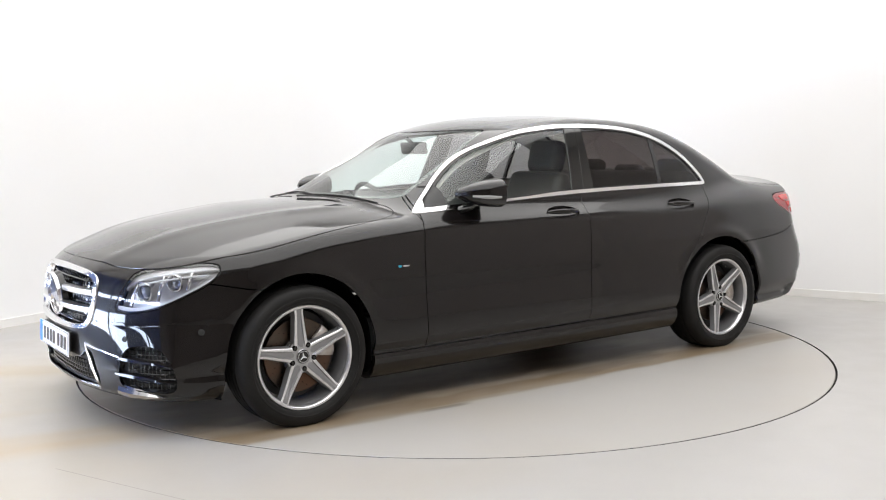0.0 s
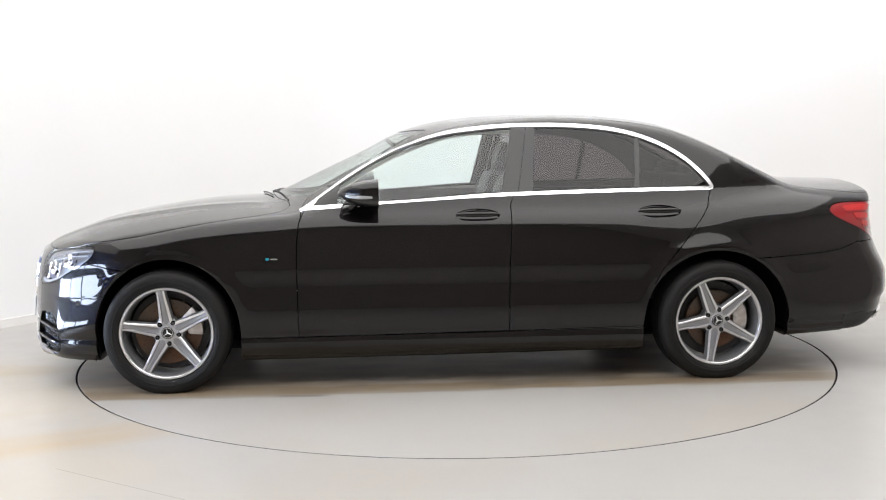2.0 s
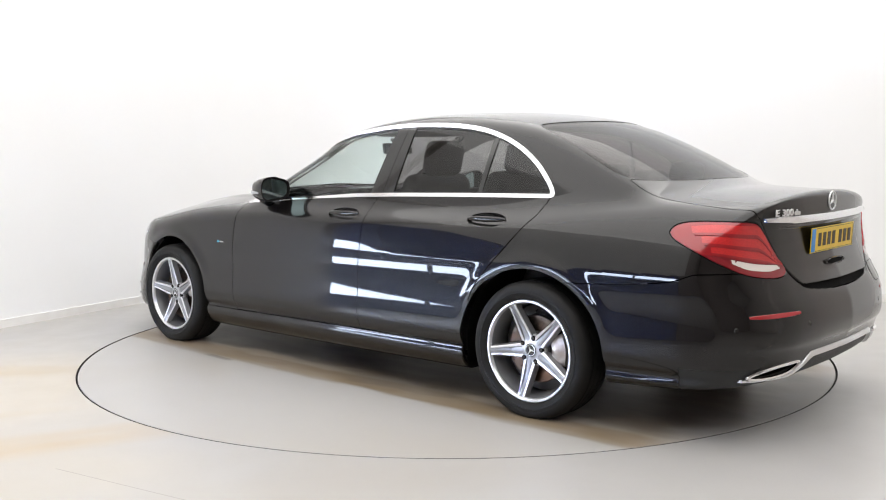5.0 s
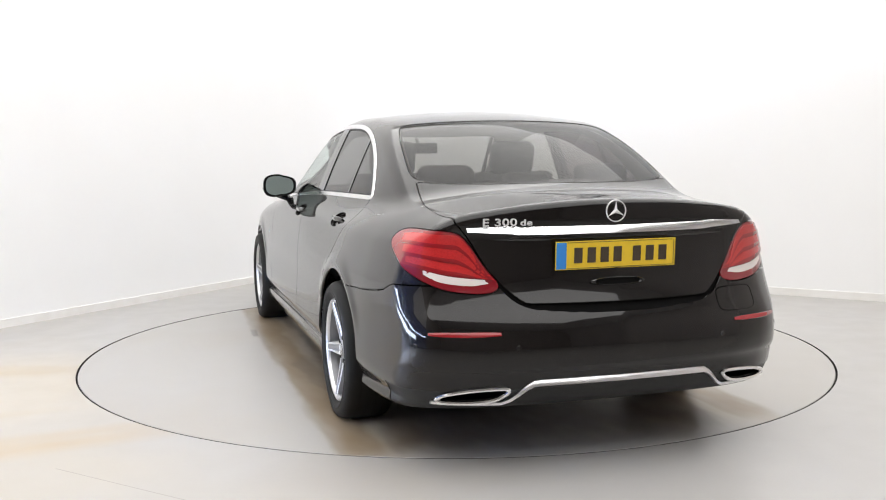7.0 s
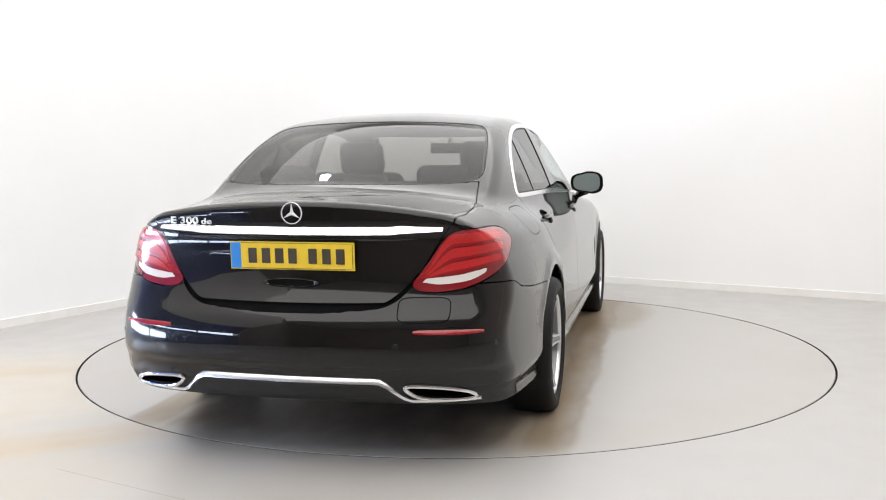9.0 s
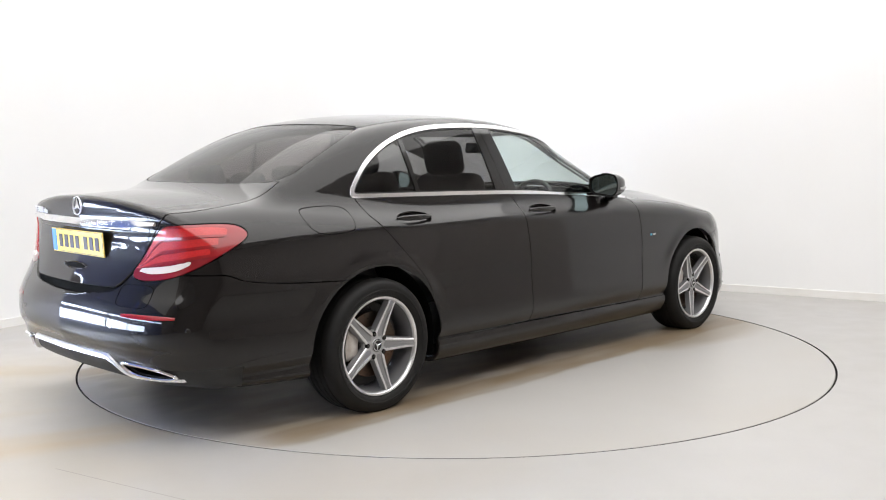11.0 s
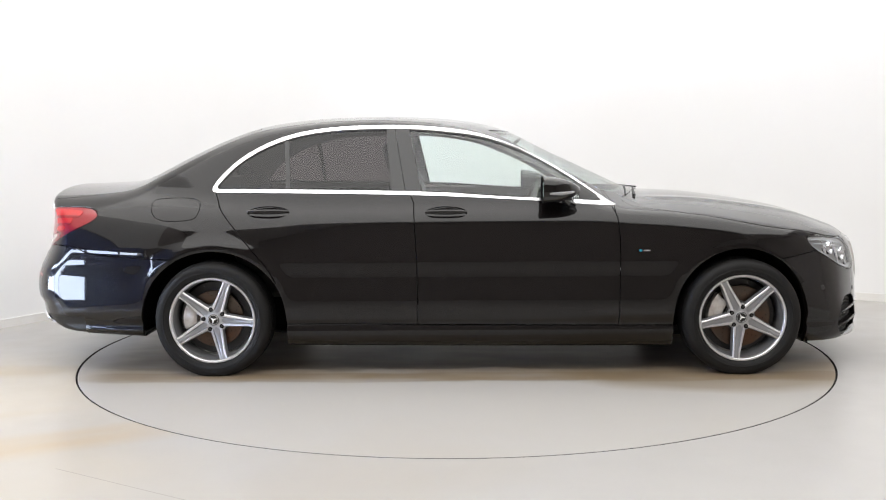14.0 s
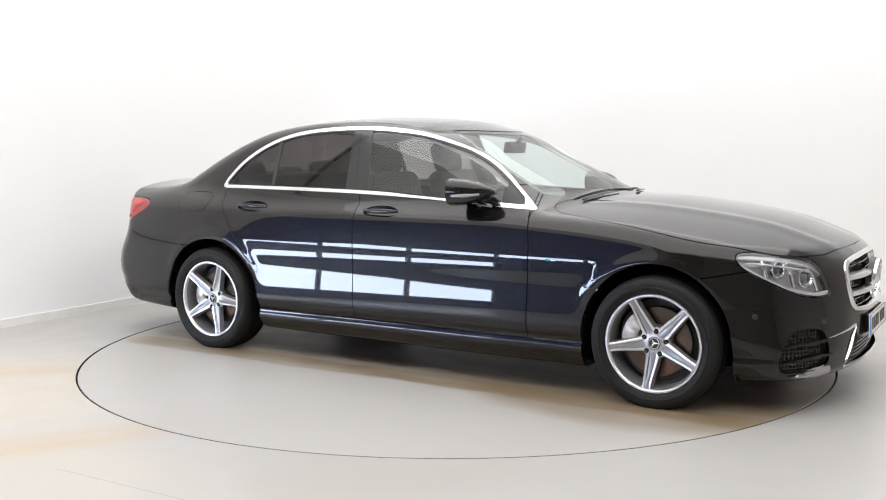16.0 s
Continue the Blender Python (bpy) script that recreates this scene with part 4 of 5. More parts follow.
def build_body():
    pieces = list(bodywork())
    for kind, s, mesh, _, _ in pieces:
        if kind in ("front_door", "rear_door"):
            doors[kind, s] = panel(kind, mesh, PAINT, car)
    bowls = {}
    for kind, s, mesh, a, b in pieces:
        if kind == "side":
            side_glass(s, mesh, a, b)
        elif kind == "windscreen":
            edge, _ = cut(mesh, lambda P: -wind_field(P) - 0.03)
            w = panel("windscreen", mesh, GLASS, car, inset=0.003, flange=0.004, label="clear windscreen")
            panel("black_border", edge, PIANO, w, inset=0.006, flange=0)
        elif kind == "rear_window":
            edge, _ = cut(mesh, lambda P: -rear_field(P) - 0.012)
            w = panel("rear_window", mesh, REAR_GLASS, car, inset=0.003, flange=0.004, label="smoked rear window")
            panel("black_border", edge, PIANO, w, inset=0.006, flange=0)
        elif kind == "hood":
            panel("bonnet", mesh, PAINT, car, flange=0.03)
        elif kind == "sunroof":
            panel("glass_roof", mesh, PIANO, car, label="black glass sunroof")
        elif kind == "headlight":
            headlight(s, mesh)
        elif kind == "tail_light":
            tail_light(s, mesh)
        elif kind == "grille":
            grille(mesh)
        elif kind == "lower_intake":
            panel("lower_intake", mesh, TRIM, car, inset=0.035, flange=-0.035)
        elif kind == "side_intake":
            side_intake(s, mesh)
        elif kind == "boot_lid":
            boot_lid(mesh)
        elif kind == "fuel_flap":
            panel("fuel_flap", mesh, PAINT, car, flange=0.006)
        elif kind == "handle_bowl":
            f, r = cut(mesh, lambda P: -P[:, 0] - 0.6)
            for d, m, (cx, cz) in (("front_door", f, HANDLES[0]), ("rear_door", r, HANDLES[1])):
                door_handle(doors[d, s], s, cx, cz, m)
        elif kind == "side_skirt":
            panel("side_skirt", mesh, PAINT, car, lift=0.006, flange=0.03)
        elif kind == "rear_bumper":
            rear_bumper(mesh)
        elif kind == "front_bumper":
            front_bumper(mesh)
        elif kind == "underbody":
            panel("underbody", mesh, TRIM, car)
        elif kind == "front_wing":
            wing_badge(panel("front_wing", mesh, PAINT, car), s)
        elif kind == "body_shell":
            panel("body_shell", mesh, PAINT, car)
        elif kind == "headlining":
            panel("headlining", mesh, HEADLINER, car, inset=0.03, flange=0, label="pale grey cabin headlining")
        elif kind == "inner_door_trim":
            for half in halves(mesh):
                panel("inner_door_trim", half, LEATHER, car, inset=0.04, flange=0, label="black inner door trim")


def wing_badge(wing, s):
    c = at_skin(0.926, s, 0.715, "y")
    rot = pose(0, 0, 0, 90, 0, 180 if s > 0 else 0)
    for dx, w, h, mat, lab in ((-0.020, 0.020, 0.012, BADGE_BLUE, "teal badge"), (0.014, 0.038, 0.007, CHROME, "silver badge bar")):
        bm = prism(chaikin([(-w / 2, -h / 2), (w / 2, -h / 2), (w / 2, h / 2), (-w / 2, h / 2)], 1), 0.003, Matrix.Translation(c) @ rot @ Matrix.Translation((dx, 0, -0.0005)))
        part("wing_badge", bm, mat, wing, lab)


def star_emblem(parent, place, r, t, mat=None):
    """A ring with three tapered arms."""
    mat = mat or CHROME
    bm = bmesh.new()
    seg = 40
    join(bm, lathe([(r * 0.90, 0.0), (r * 0.92, t), (r * 0.98, t), (r, 0.0)], seg, "z"))
    for k in range(3):
        a = math.radians(90 + 120 * k)
        d, n = Vector((math.cos(a), math.sin(a), 0)), Vector((-math.sin(a), math.cos(a), 0))
        w = r * 0.17
        c = bm.verts.new((0, 0, t * 1.6))
        tip = bm.verts.new(d * r * 0.93 + Vector((0, 0, t * 0.7)))
        l, q = bm.verts.new(n * w + d * w * 0.55), bm.verts.new(-n * w + d * w * 0.55)
        bm.faces.new((c, l, tip))
        bm.faces.new((c, tip, q))
    bmesh.ops.transform(bm, matrix=place, verts=bm.verts)
    return part("star_emblem", bm, mat, parent, "chrome ring emblem")


def bars_on_plate(parent, place, mat, xs):
    for x, w in xs:
        bm = bmesh.new()
        box(bm, x, 0.0, 0.0012, w * 0.8, 0.060, 0.0016)
        bmesh.ops.transform(bm, matrix=place, verts=bm.verts)
        part("plate_bar", bm, mat, parent)


def number_plate(name, parent, place, mat, label):
    w, h = 0.52, 0.111
    bm = prism(chaikin([(-w / 2, -h / 2), (w / 2, -h / 2), (w / 2, h / 2), (-w / 2, h / 2)], 0), 0.004, place, 0.0012)
    plate = part(name, bm, mat, parent, label)
    bm = bmesh.new()
    box(bm, -w / 2 + 0.024, 0, 0.0045, 0.042, h - 0.008, 0.0016)
    bmesh.ops.transform(bm, matrix=place, verts=bm.verts)
    part("blue_band", bm, PLATE_BLUE, plate, "blue band")
    bars_on_plate(plate, place @ Matrix.Translation((0, 0, 0.0042)), INK, [(-0.165, 0.044), (-0.108, 0.044), (-0.052, 0.044), (0.004, 0.044), (0.088, 0.044), (0.145, 0.044), (0.202, 0.044)])
    # thin raised border
    e = 0.005
    bm = bmesh.new()
    for cx, cy, sx, sy in ((0.018, h / 2 - e, w - 0.06, 0.002), (0.018, -h / 2 + e, w - 0.06, 0.002), (w / 2 - e - 0.003, 0, 0.002, h - 0.012)):
        box(bm, cx, cy, 0.0045, sx, sy, 0.0012)
    bmesh.ops.transform(bm, matrix=place, verts=bm.verts)
    part("plate_border", bm, INK, plate)
    return plate


def grille(mesh):
    g = empty_part("grille", car, "chrome-framed grille with two louvres and a large round emblem")
    inner, ring = cut(mesh, shifted(grille_field, 0.020))
    panel("grille_frame", ring, CHROME, g, lift=0.008, flange=0.03, label="chrome grille frame")
    panel("grille_mesh", inner, PIANO, g, inset=0.045, flange=0, label="black grille backing")
    # small black lattice
    for k in range(8):
        z = 0.498 + k * 0.032
        pts = [at_skin(0, y, z, "x+") - Vector((0.035, 0, 0)) for y in np.linspace(-0.38, 0.38, 17)]
        part("lattice_bar", tube([tuple(p) for p in pts], 0.004, 6), PIANO, g)
    for k in range(23):
        y = -0.374 + k * 0.034
        pts = [at_skin(0, y, z, "x+") - Vector((0.038, 0, 0)) for z in (0.492, 0.55, 0.61, 0.67, 0.722)]
        part("lattice_bar", tube([tuple(p) for p in pts], 0.003, 6), PIANO, g)
    for z, half in ((0.648, 0.40), (0.572, 0.40)):
        for s in (1, -1):
            bm = bmesh.new()
            rings = []
            for y in np.linspace(0.10, half, 10):
                p = at_skin(0, y * s, z, "x+")
                rings.append([bm.verts.new(p + Vector(v)) for v in ((0.010, 0, -0.012), (0.014, 0, -0.004), (0.012, 0, 0.010), (0.0, 0, 0.014), (-0.03, 0, 0.012), (-0.03, 0, -0.012))])
            for a, b in zip(rings, rings[1:]):
                for k in range(6):
                    bm.faces.new((a[k], a[(k + 1) % 6], b[(k + 1) % 6], b[k]))
            bm.faces.new(rings[0])
            bm.faces.new(rings[-1])
            bmesh.ops.recalc_face_normals(bm, faces=bm.faces)
            smooth(part("louvre", bm, SATIN, g, "silver louvre"), 50)
    p = at_skin(0, 0, 0.610, "x+")
    place = Matrix.Translation(p + Vector((0.006, 0, 0))) @ pose(0, 0, 0, 90, 0, 90) @ pose(0, 0, 0, 6, 0, 0)
    star_emblem(g, place, 0.105, 0.014)
    bm = lathe([(0.0, -0.004), (0.100, -0.004), (0.104, -0.03)], 40, "z")
    bmesh.ops.transform(bm, matrix=place, verts=bm.verts)
    smooth(part("emblem_disc", bm, PIANO, g, "black emblem disc"))


def side_intake(s, mesh):
    it = empty_part("side_intake", car, "black mesh air intake with two fins")
    panel("intake_mesh", mesh, TRIM, it, inset=0.03, flange=-0.03)

    def on(u, z, off):
        for k in range(300):
            xx = 2.3 - k * 0.003
            yy = u - 2.3 + xx
            if yy > 0 and skin(np.array([[xx, yy, z]]))[0] < off:
                return Vector((xx, yy * s, z))
        return Vector((2.1, 0.7 * s, z))

    # lattice in the opening
    for k in range(9):
        z = 0.252 + k * 0.02
        pts = [tuple(on(u, z, -0.024)) for u in np.linspace(0.73, 1.05 - max(0, z - 0.33) * 0.6, 8)]
        part("lattice_bar", tube(pts, 0.0028, 5), PIANO, it)
    for k in range(12):
        u = 0.735 + k * 0.028
        hi = 0.424 if u < 0.95 else 0.424 - (u - 0.95) * 1.2
        pts = [tuple(on(u, z, -0.024)) for z in np.linspace(0.245, hi, 5)]
        part("lattice_bar", tube(pts, 0.0028, 5), PIANO, it)
    for z0, z1, u0, u1 in ((0.376, 0.352, 0.62, 1.045), (0.306, 0.280, 0.64, 1.065)):
        bm = bmesh.new()
        rings = []
        for i in range(10):
            t = i / 9
            p = on(u0 + (u1 - u0) * t, z0 + (z1 - z0) * t, -0.004)
            n = Vector((0.8, 0.6 * s, 0))
            th = 0.004 + 0.006 * math.sin(math.pi * min(1, t + 0.1))
            rings.append([bm.verts.new(p + n * a + Vector((0, 0, b))) for a, b in ((0.012, -th * 0.4), (0.010, th), (-0.03, th), (-0.03, -th))])
        for a, b in zip(rings, rings[1:]):
            for k in range(4):
                bm.faces.new((a[k], a[(k + 1) % 4], b[(k + 1) % 4], b[k]))
        bm.faces.new(rings[0])
        bm.faces.new(rings[-1])
        bmesh.ops.recalc_face_normals(bm, faces=bm.faces)
        smooth(part("fin", bm, PAINT, it, "gloss black fin"), 40)
    # bright winglet under the opening
    bm = bmesh.new()
    rings = []
    for i in range(14):
        t = i / 13
        uu = 0.66 + 0.34 * t
        h = 0.022 * math.sin(math.pi * min(1, 0.25 + 0.75 * t)) ** 0.6 * (1 - 0.55 * t) + 0.003
        zc = 0.226 + 0.012 * (1 - t) ** 2 - 0.010 * t
        p = on(uu, zc, -0.002)
        n = Vector((0.8, 0.6 * s, 0))
        rings.append([bm.verts.new(p + n * a + Vector((0, 0, b))) for a, b in ((-0.02, h), (0.004, h), (0.016, -h * 0.2), (0.010, -h), (-0.02, -h))])
    for a, b in zip(rings, rings[1:]):
        for k in range(5):
            bm.faces.new((a[k], a[(k + 1) % 5], b[(k + 1) % 5], b[k]))
    bm.faces.new(rings[0])
    bm.faces.new(rings[-1])
    bmesh.ops.recalc_face_normals(bm, faces=bm.faces)
    smooth(part("winglet", bm, DARK_CHROME, it, "dark chrome winglet"), 40)


def strip_on_skin(name, pts_yz, axis, half, mat, parent, lift=0.004, label="", depth=0.015, tip=0.0):
    """A flat moulding that follows the skin along points (y, z, half height)."""
    bm = bmesh.new()
    rings = []
    for y, z, h in pts_yz:
        a, b = at_skin(0, y, z + h, axis), at_skin(0, y, z - h, axis)
        sgn = 1 if axis == "x+" else -1
        d = Vector((sgn, 0, 0))
        rings.append([bm.verts.new(q) for q in (a - d * depth, a + d * lift * 0.4, a + d * lift - Vector((0, 0, h * 0.2)), b + d * (lift + tip) + Vector((0, 0, h * 0.2)), b + d * (lift + tip) * 0.5, b - d * depth)])
    n = len(rings[0])
    for a, b in zip(rings, rings[1:]):
        for k in range(n):
            bm.faces.new((a[k], a[(k + 1) % n], b[(k + 1) % n], b[k]))
    bm.faces.new(rings[0])
    bm.faces.new(rings[-1])
    bmesh.ops.recalc_face_normals(bm, faces=bm.faces)
    return smooth(part(name, bm, mat, parent, label), 50)


def front_bumper(mesh):
    b = panel("front_bumper", mesh, PAINT, car, flange=0.04)
    p = at_skin(0, 0, 0.398, "x+")
    place = Matrix.Translation(p + Vector((0.012, 0, 0))) @ pose(0, 0, 0, 90, 0, 90) @ pose(0, 0, 0, -3, 0, 0)
    number_plate("number_plate", car, place, PLATE_WHITE, "white number plate")
    bm = bmesh.new()
    box(bm, p.x - 0.004, 0, 0.405, 0.012, 0.46, 0.09, 0.005)
    part("plate_holder", bm, TRIM, b)
    # bright lip along the lower edge, rising beside the intake
    ys = np.linspace(-0.44, 0.44, 23)
    strip_on_skin("chrome_lip", [(y, 0.224, 0.007) for y in ys], "x+", 0, CHROME, b, 0.006, "chrome lower lip")
    for s in (1, -1):
        pts = [(s * (0.36 + 0.09 * t), 0.405 - 0.17 * t ** 1.1, 0.006 + 0.002 * t) for t in np.linspace(0, 1, 9)]
        strip_on_skin("chrome_strip", pts, "x+", 0, CHROME, b, 0.006, "chrome intake strip")
        pts = [(s * (0.36 + 0.22 * t), 0.418 - 0.035 * t, 0.007 * (1 - 0.8 * t)) for t in np.linspace(0, 1, 8)]
        strip_on_skin("chrome_strip", pts, "x+", 0, CHROME, b, 0.006, "chrome intake strip")
    for s in (1, -1):
        for q in (at_skin(1.93, s, 0.495, "y"), at_skin(0, s * 0.60, 0.46, "x+")):
            n = Vector(unit_normals(np.array([list(q)]))[0])
            bm = lathe([(0.0, 0.0025), (0.011, 0.0025), (0.0125, 0.001), (0.015, 0.0005), (0.0155, -0.002)], 20, "z")
            bmesh.ops.transform(bm, matrix=Matrix.Translation(q) @ n.to_track_quat("Z", "Y").to_matrix().to_4x4(), verts=bm.verts)
            part("parking_sensor", bm, TRIM, b, "round black parking sensor")
    for k in range(5):
        z = 0.252 + k * 0.019
        pts = [tuple(at_skin(0, y, z, "x+") - Vector((0.028, 0, 0))) for y in np.linspace(-0.43, 0.43, 15)]
        part("lattice_bar", tube(pts, 0.003, 5), PIANO, b)
    for k in range(30):
        y = -0.42 + k * 0.029
        pts = [tuple(at_skin(0, y, z, "x+") - Vector((0.030, 0, 0))) for z in (0.24, 0.28, 0.33)]
        part("lattice_bar", tube(pts, 0.0025, 5), PIANO, b)


def on_tail(p, n):
    """A frame on the tail: x to the right seen from behind, y up, z outwards."""
    z = n.normalized()
    x = Vector((0, 0, 1)).cross(z).normalized()
    y = z.cross(x)
    m = Matrix((x, y, z)).transposed().to_4x4()
    m.translation = p
    return m


def boot_lid(mesh):
    band = lambda P: np.where((P[:, 2] < 0.80) & (P[:, 0] < -2.3), -(lid_field(P) + 0.008 + 0.034 * np.clip((0.80 - P[:, 2]) / 0.14, 0, 1)), 0.1)
    edge, mesh = cut(mesh, band)
    lid = panel("boot_lid", mesh, PAINT, car, flange=0.02)
    panel("lid_edge", edge, INK_BLACK, lid, inset=0.014, flange=0.03, label="recessed gloss black lid edge")
    pts = []
    for y in np.linspace(-0.598, 0.598, 31):
        t = abs(y) / 0.598
        h = 0.0165 if t < 0.72 else 0.0165 - 0.008 * (t - 0.72) / 0.28
        pts.append((y, 0.962 + 0.006 * t * t - (0.004 if t < 0.72 else 0.0), h))
    strip_on_skin("chrome_strip", pts, "x-", 0, CHROME, lid, 0.004, "bright chrome boot strip", 0.015, 0.014)
    p = at_skin(0, 0, 1.030, "x-")
    n = Vector(unit_normals(np.array([list(p)]))[0])
    place = on_tail(p + n * 0.002, n)
    star_emblem(lid, place, 0.0440, 0.006, LETTER)
    p = at_skin(0, 0, 0.862, "x-")
    place = Matrix.Translation(p + Vector((-0.008, 0, 0))) @ pose(0, 0, 0, 90, 0, -90) @ pose(0, 0, 0, 3, 0, 0)
    number_plate("number_plate", car, place, PLATE_YELLOW, "yellow number plate with a blue band")
    # recessed black shelf above the plate and the grip below it
    pts = [(y, 0.930, 0.008 if abs(y) < 0.40 else 0.008 - 0.06 * (abs(y) - 0.40)) for y in np.linspace(-0.50, 0.50, 15)]
    strip_on_skin("plate_recess", pts, "x-", 0, PIANO, lid, 0.002, "black plate recess")
    p = at_skin(0, 0, 0.757, "x-")
    bm = lathe([(0.0, 0.0), (0.075, 0.001), (0.098, 0.0)], 40, "z")
    bmesh.ops.scale(bm, vec=(1, 0.12, 1), verts=bm.verts)
    bmesh.ops.transform(bm, matrix=Matrix.Translation(p + Vector((-0.003, 0, 0))) @ pose(0, 0, 0, 90, 0, -90), verts=bm.verts)
    part("boot_grip", bm, INK_BLACK, lid, "black grip slot")
    # Added ring, no part of the lid; its curve stands in for a paint reflection.
    bm = lathe([(0.098, 0.0), (0.108, 0.004), (0.118, 0.0)], 40, "z")
    bmesh.ops.scale(bm, vec=(1, 0.15, 1), verts=bm.verts)
    bmesh.ops.transform(bm, matrix=Matrix.Translation(p + Vector((-0.003, 0, 0))) @ pose(0, 0, 0, 90, 0, -90), verts=bm.verts)
    smooth(part("grip_glint_ring", bm, PIANO, lid, "added slim gloss black ring that catches a glint round the grip"), 60)
    # model lettering
    for word, y, size in (("E", 0.528, 0.050), ("300", 0.452, 0.050), ("de", 0.372, 0.042)):
        cu = bpy.data.curves.new("lettering", "FONT")
        cu.body, cu.size, cu.extrude, cu.align_x, cu.align_y, cu.space_character = word, size, 0.0022, "CENTER", "BOTTOM_BASELINE", 1.08
        cu.offset = 0.0009
        tmp = new("lettering_source", cu)
        bpy.context.view_layer.update()
        me = bpy.data.meshes.new_from_object(tmp.evaluated_get(bpy.context.evaluated_depsgraph_get()))
        bpy.data.objects.remove(tmp)
        me.materials.append(LETTER)
        c = at_skin(0, y, 0.996, "x-")
        n = Vector(unit_normals(np.array([list(c)]))[0])
        me.transform(on_tail(c + n * 0.009, n) @ Matrix.Diagonal((1.12, 0.80, 1, 1)) @ Matrix.Translation((0, -0.016, 0)))
        ob = new("model_lettering", me)
        ob.parent = lid
        ob["label"] = "chrome model lettering"


PIPE = chaikin([(0.735, 0.322), (0.69, 0.350), (0.60, 0.366), (0.50, 0.372), (0.462, 0.366), (0.475, 0.345), (0.52, 0.318), (0.60, 0.309), (0.70, 0.310)], 2)


def rear_bumper(mesh):
    _, mesh = cut(mesh, poly_field(PIPE, YZ, lambda P: P[:, 0] < -2.2))
    b = panel("rear_bumper", cut(mesh, lambda P: np.where(P[:, 0] < -2.2, 0.372 - 0.02 * np.abs(P[:, 1]) - P[:, 2], -0.1))[0], PAINT, car, flange=0.03)
    panel("diffuser", cut(mesh, lambda P: np.where(P[:, 0] < -2.2, 0.372 - 0.02 * np.abs(P[:, 1]) - P[:, 2], -0.1))[1], TRIM, b, inset=0.004, label="black plastic diffuser")
    # cover of the towing eye, a rounded shut line
    pts = []
    for k in range(36):
        a = math.tau * k / 36
        c, q = math.cos(a), math.sin(a)
        y = -0.537 + 0.098 * math.copysign(abs(c) ** 0.42, c)
        z = 0.663 + 0.046 * math.copysign(abs(q) ** 0.42, q)
        pts.append(at_skin(0, y, z, "x-"))
    part("towing_eye_cover", tube(pts, 0.0024, 6, closed=True), INK_BLACK, b, "dark shut line of the towing eye cover")
    # reflectors
    for s in (1, -1):
        pts = [(s * y, 0.584 - 0.012 * (y - 0.5) , 0.0095 - 0.004 * abs((y - 0.63) / 0.13) ** 3) for y in np.linspace(0.505, 0.76, 12)]
        strip_on_skin("rear_reflector", pts, "x-", 0, RED_LENS, b, 0.003, "narrow red reflector")
    # bright strip that drops at both ends under the tailpipe trims
    pts = []
    for y in np.linspace(-0.74, 0.74, 53):
        a = abs(y)
        t = min(1, max(0, (a - 0.36) / 0.13))
        z = 0.386 - 0.083 * (t * t * (3 - 2 * t)) - max(0, a - 0.5) * -0.02
        pts.append((y, z, 0.0125 - 0.006 * t))
    strip_on_skin("chrome_strip", pts, "x-", 0, SATIN, b, 0.006, "satin chrome diffuser strip", 0.015, 0.010)
    for s in (1, -1):
        out = PIPE
        pipe = empty_part("tailpipe_trim", car, "chrome-rimmed tailpipe opening")
        pts = [tuple(at_skin(0, s * y, z, "x-") + Vector((-0.006, 0, 0))) for y, z in out]
        smooth(part("rim", tube(pts, 0.0085, 8, closed=True), CHROME, pipe, "chrome tailpipe rim"))
        inn = [tuple(Vector(p) + Vector((0.006, 0, 0))) for p in pts]
        bm = bmesh.new()
        loops = []
        for k, (dx, sc) in enumerate(((0.0, 1.0), (0.06, 0.9), (0.12, 0.8))):
            c = sum((Vector(p) for p in inn), Vector()) / len(inn)
            loops.append([bm.verts.new(c + (Vector(p) - c) * sc + Vector((dx - (0.012 if k == 0 else 0), 0, 0))) for p in inn])
        m = len(inn)
        for a, c in zip(loops, loops[1:]):
            for k in range(m):
                bm.faces.new((a[k], a[(k + 1) % m], c[(k + 1) % m], c[k]))
        bm.faces.new(loops[-1])
        for f in bm.faces:
            f.smooth = True
        part("pipe_mouth", bm, INK_BLACK, pipe, "dark pipe mouth")
    # parking sensors
    for y in (0.80, 0.44, -0.44, -0.80):
        p = at_skin(0, y, 0.53, "x-")
        n = Vector(unit_normals(np.array([list(p)]))[0])
        bm = lathe([(0.0, 0.002), (0.009, 0.002), (0.011, 0.0)], 16, "z")
        bmesh.ops.transform(bm, matrix=Matrix.Translation(p) @ n.to_track_quat("Z", "Y").to_matrix().to_4x4(), verts=bm.verts)
        part("parking_sensor", bm, PIANO, b)


LETTER = material("silver_lettering", (0.72, 0.72, 0.72), 0.35, 0.2)
INK_BLACK = material("dull_black", (0.004, 0.004, 0.004), 0.8, spec=0.08)
build_body()


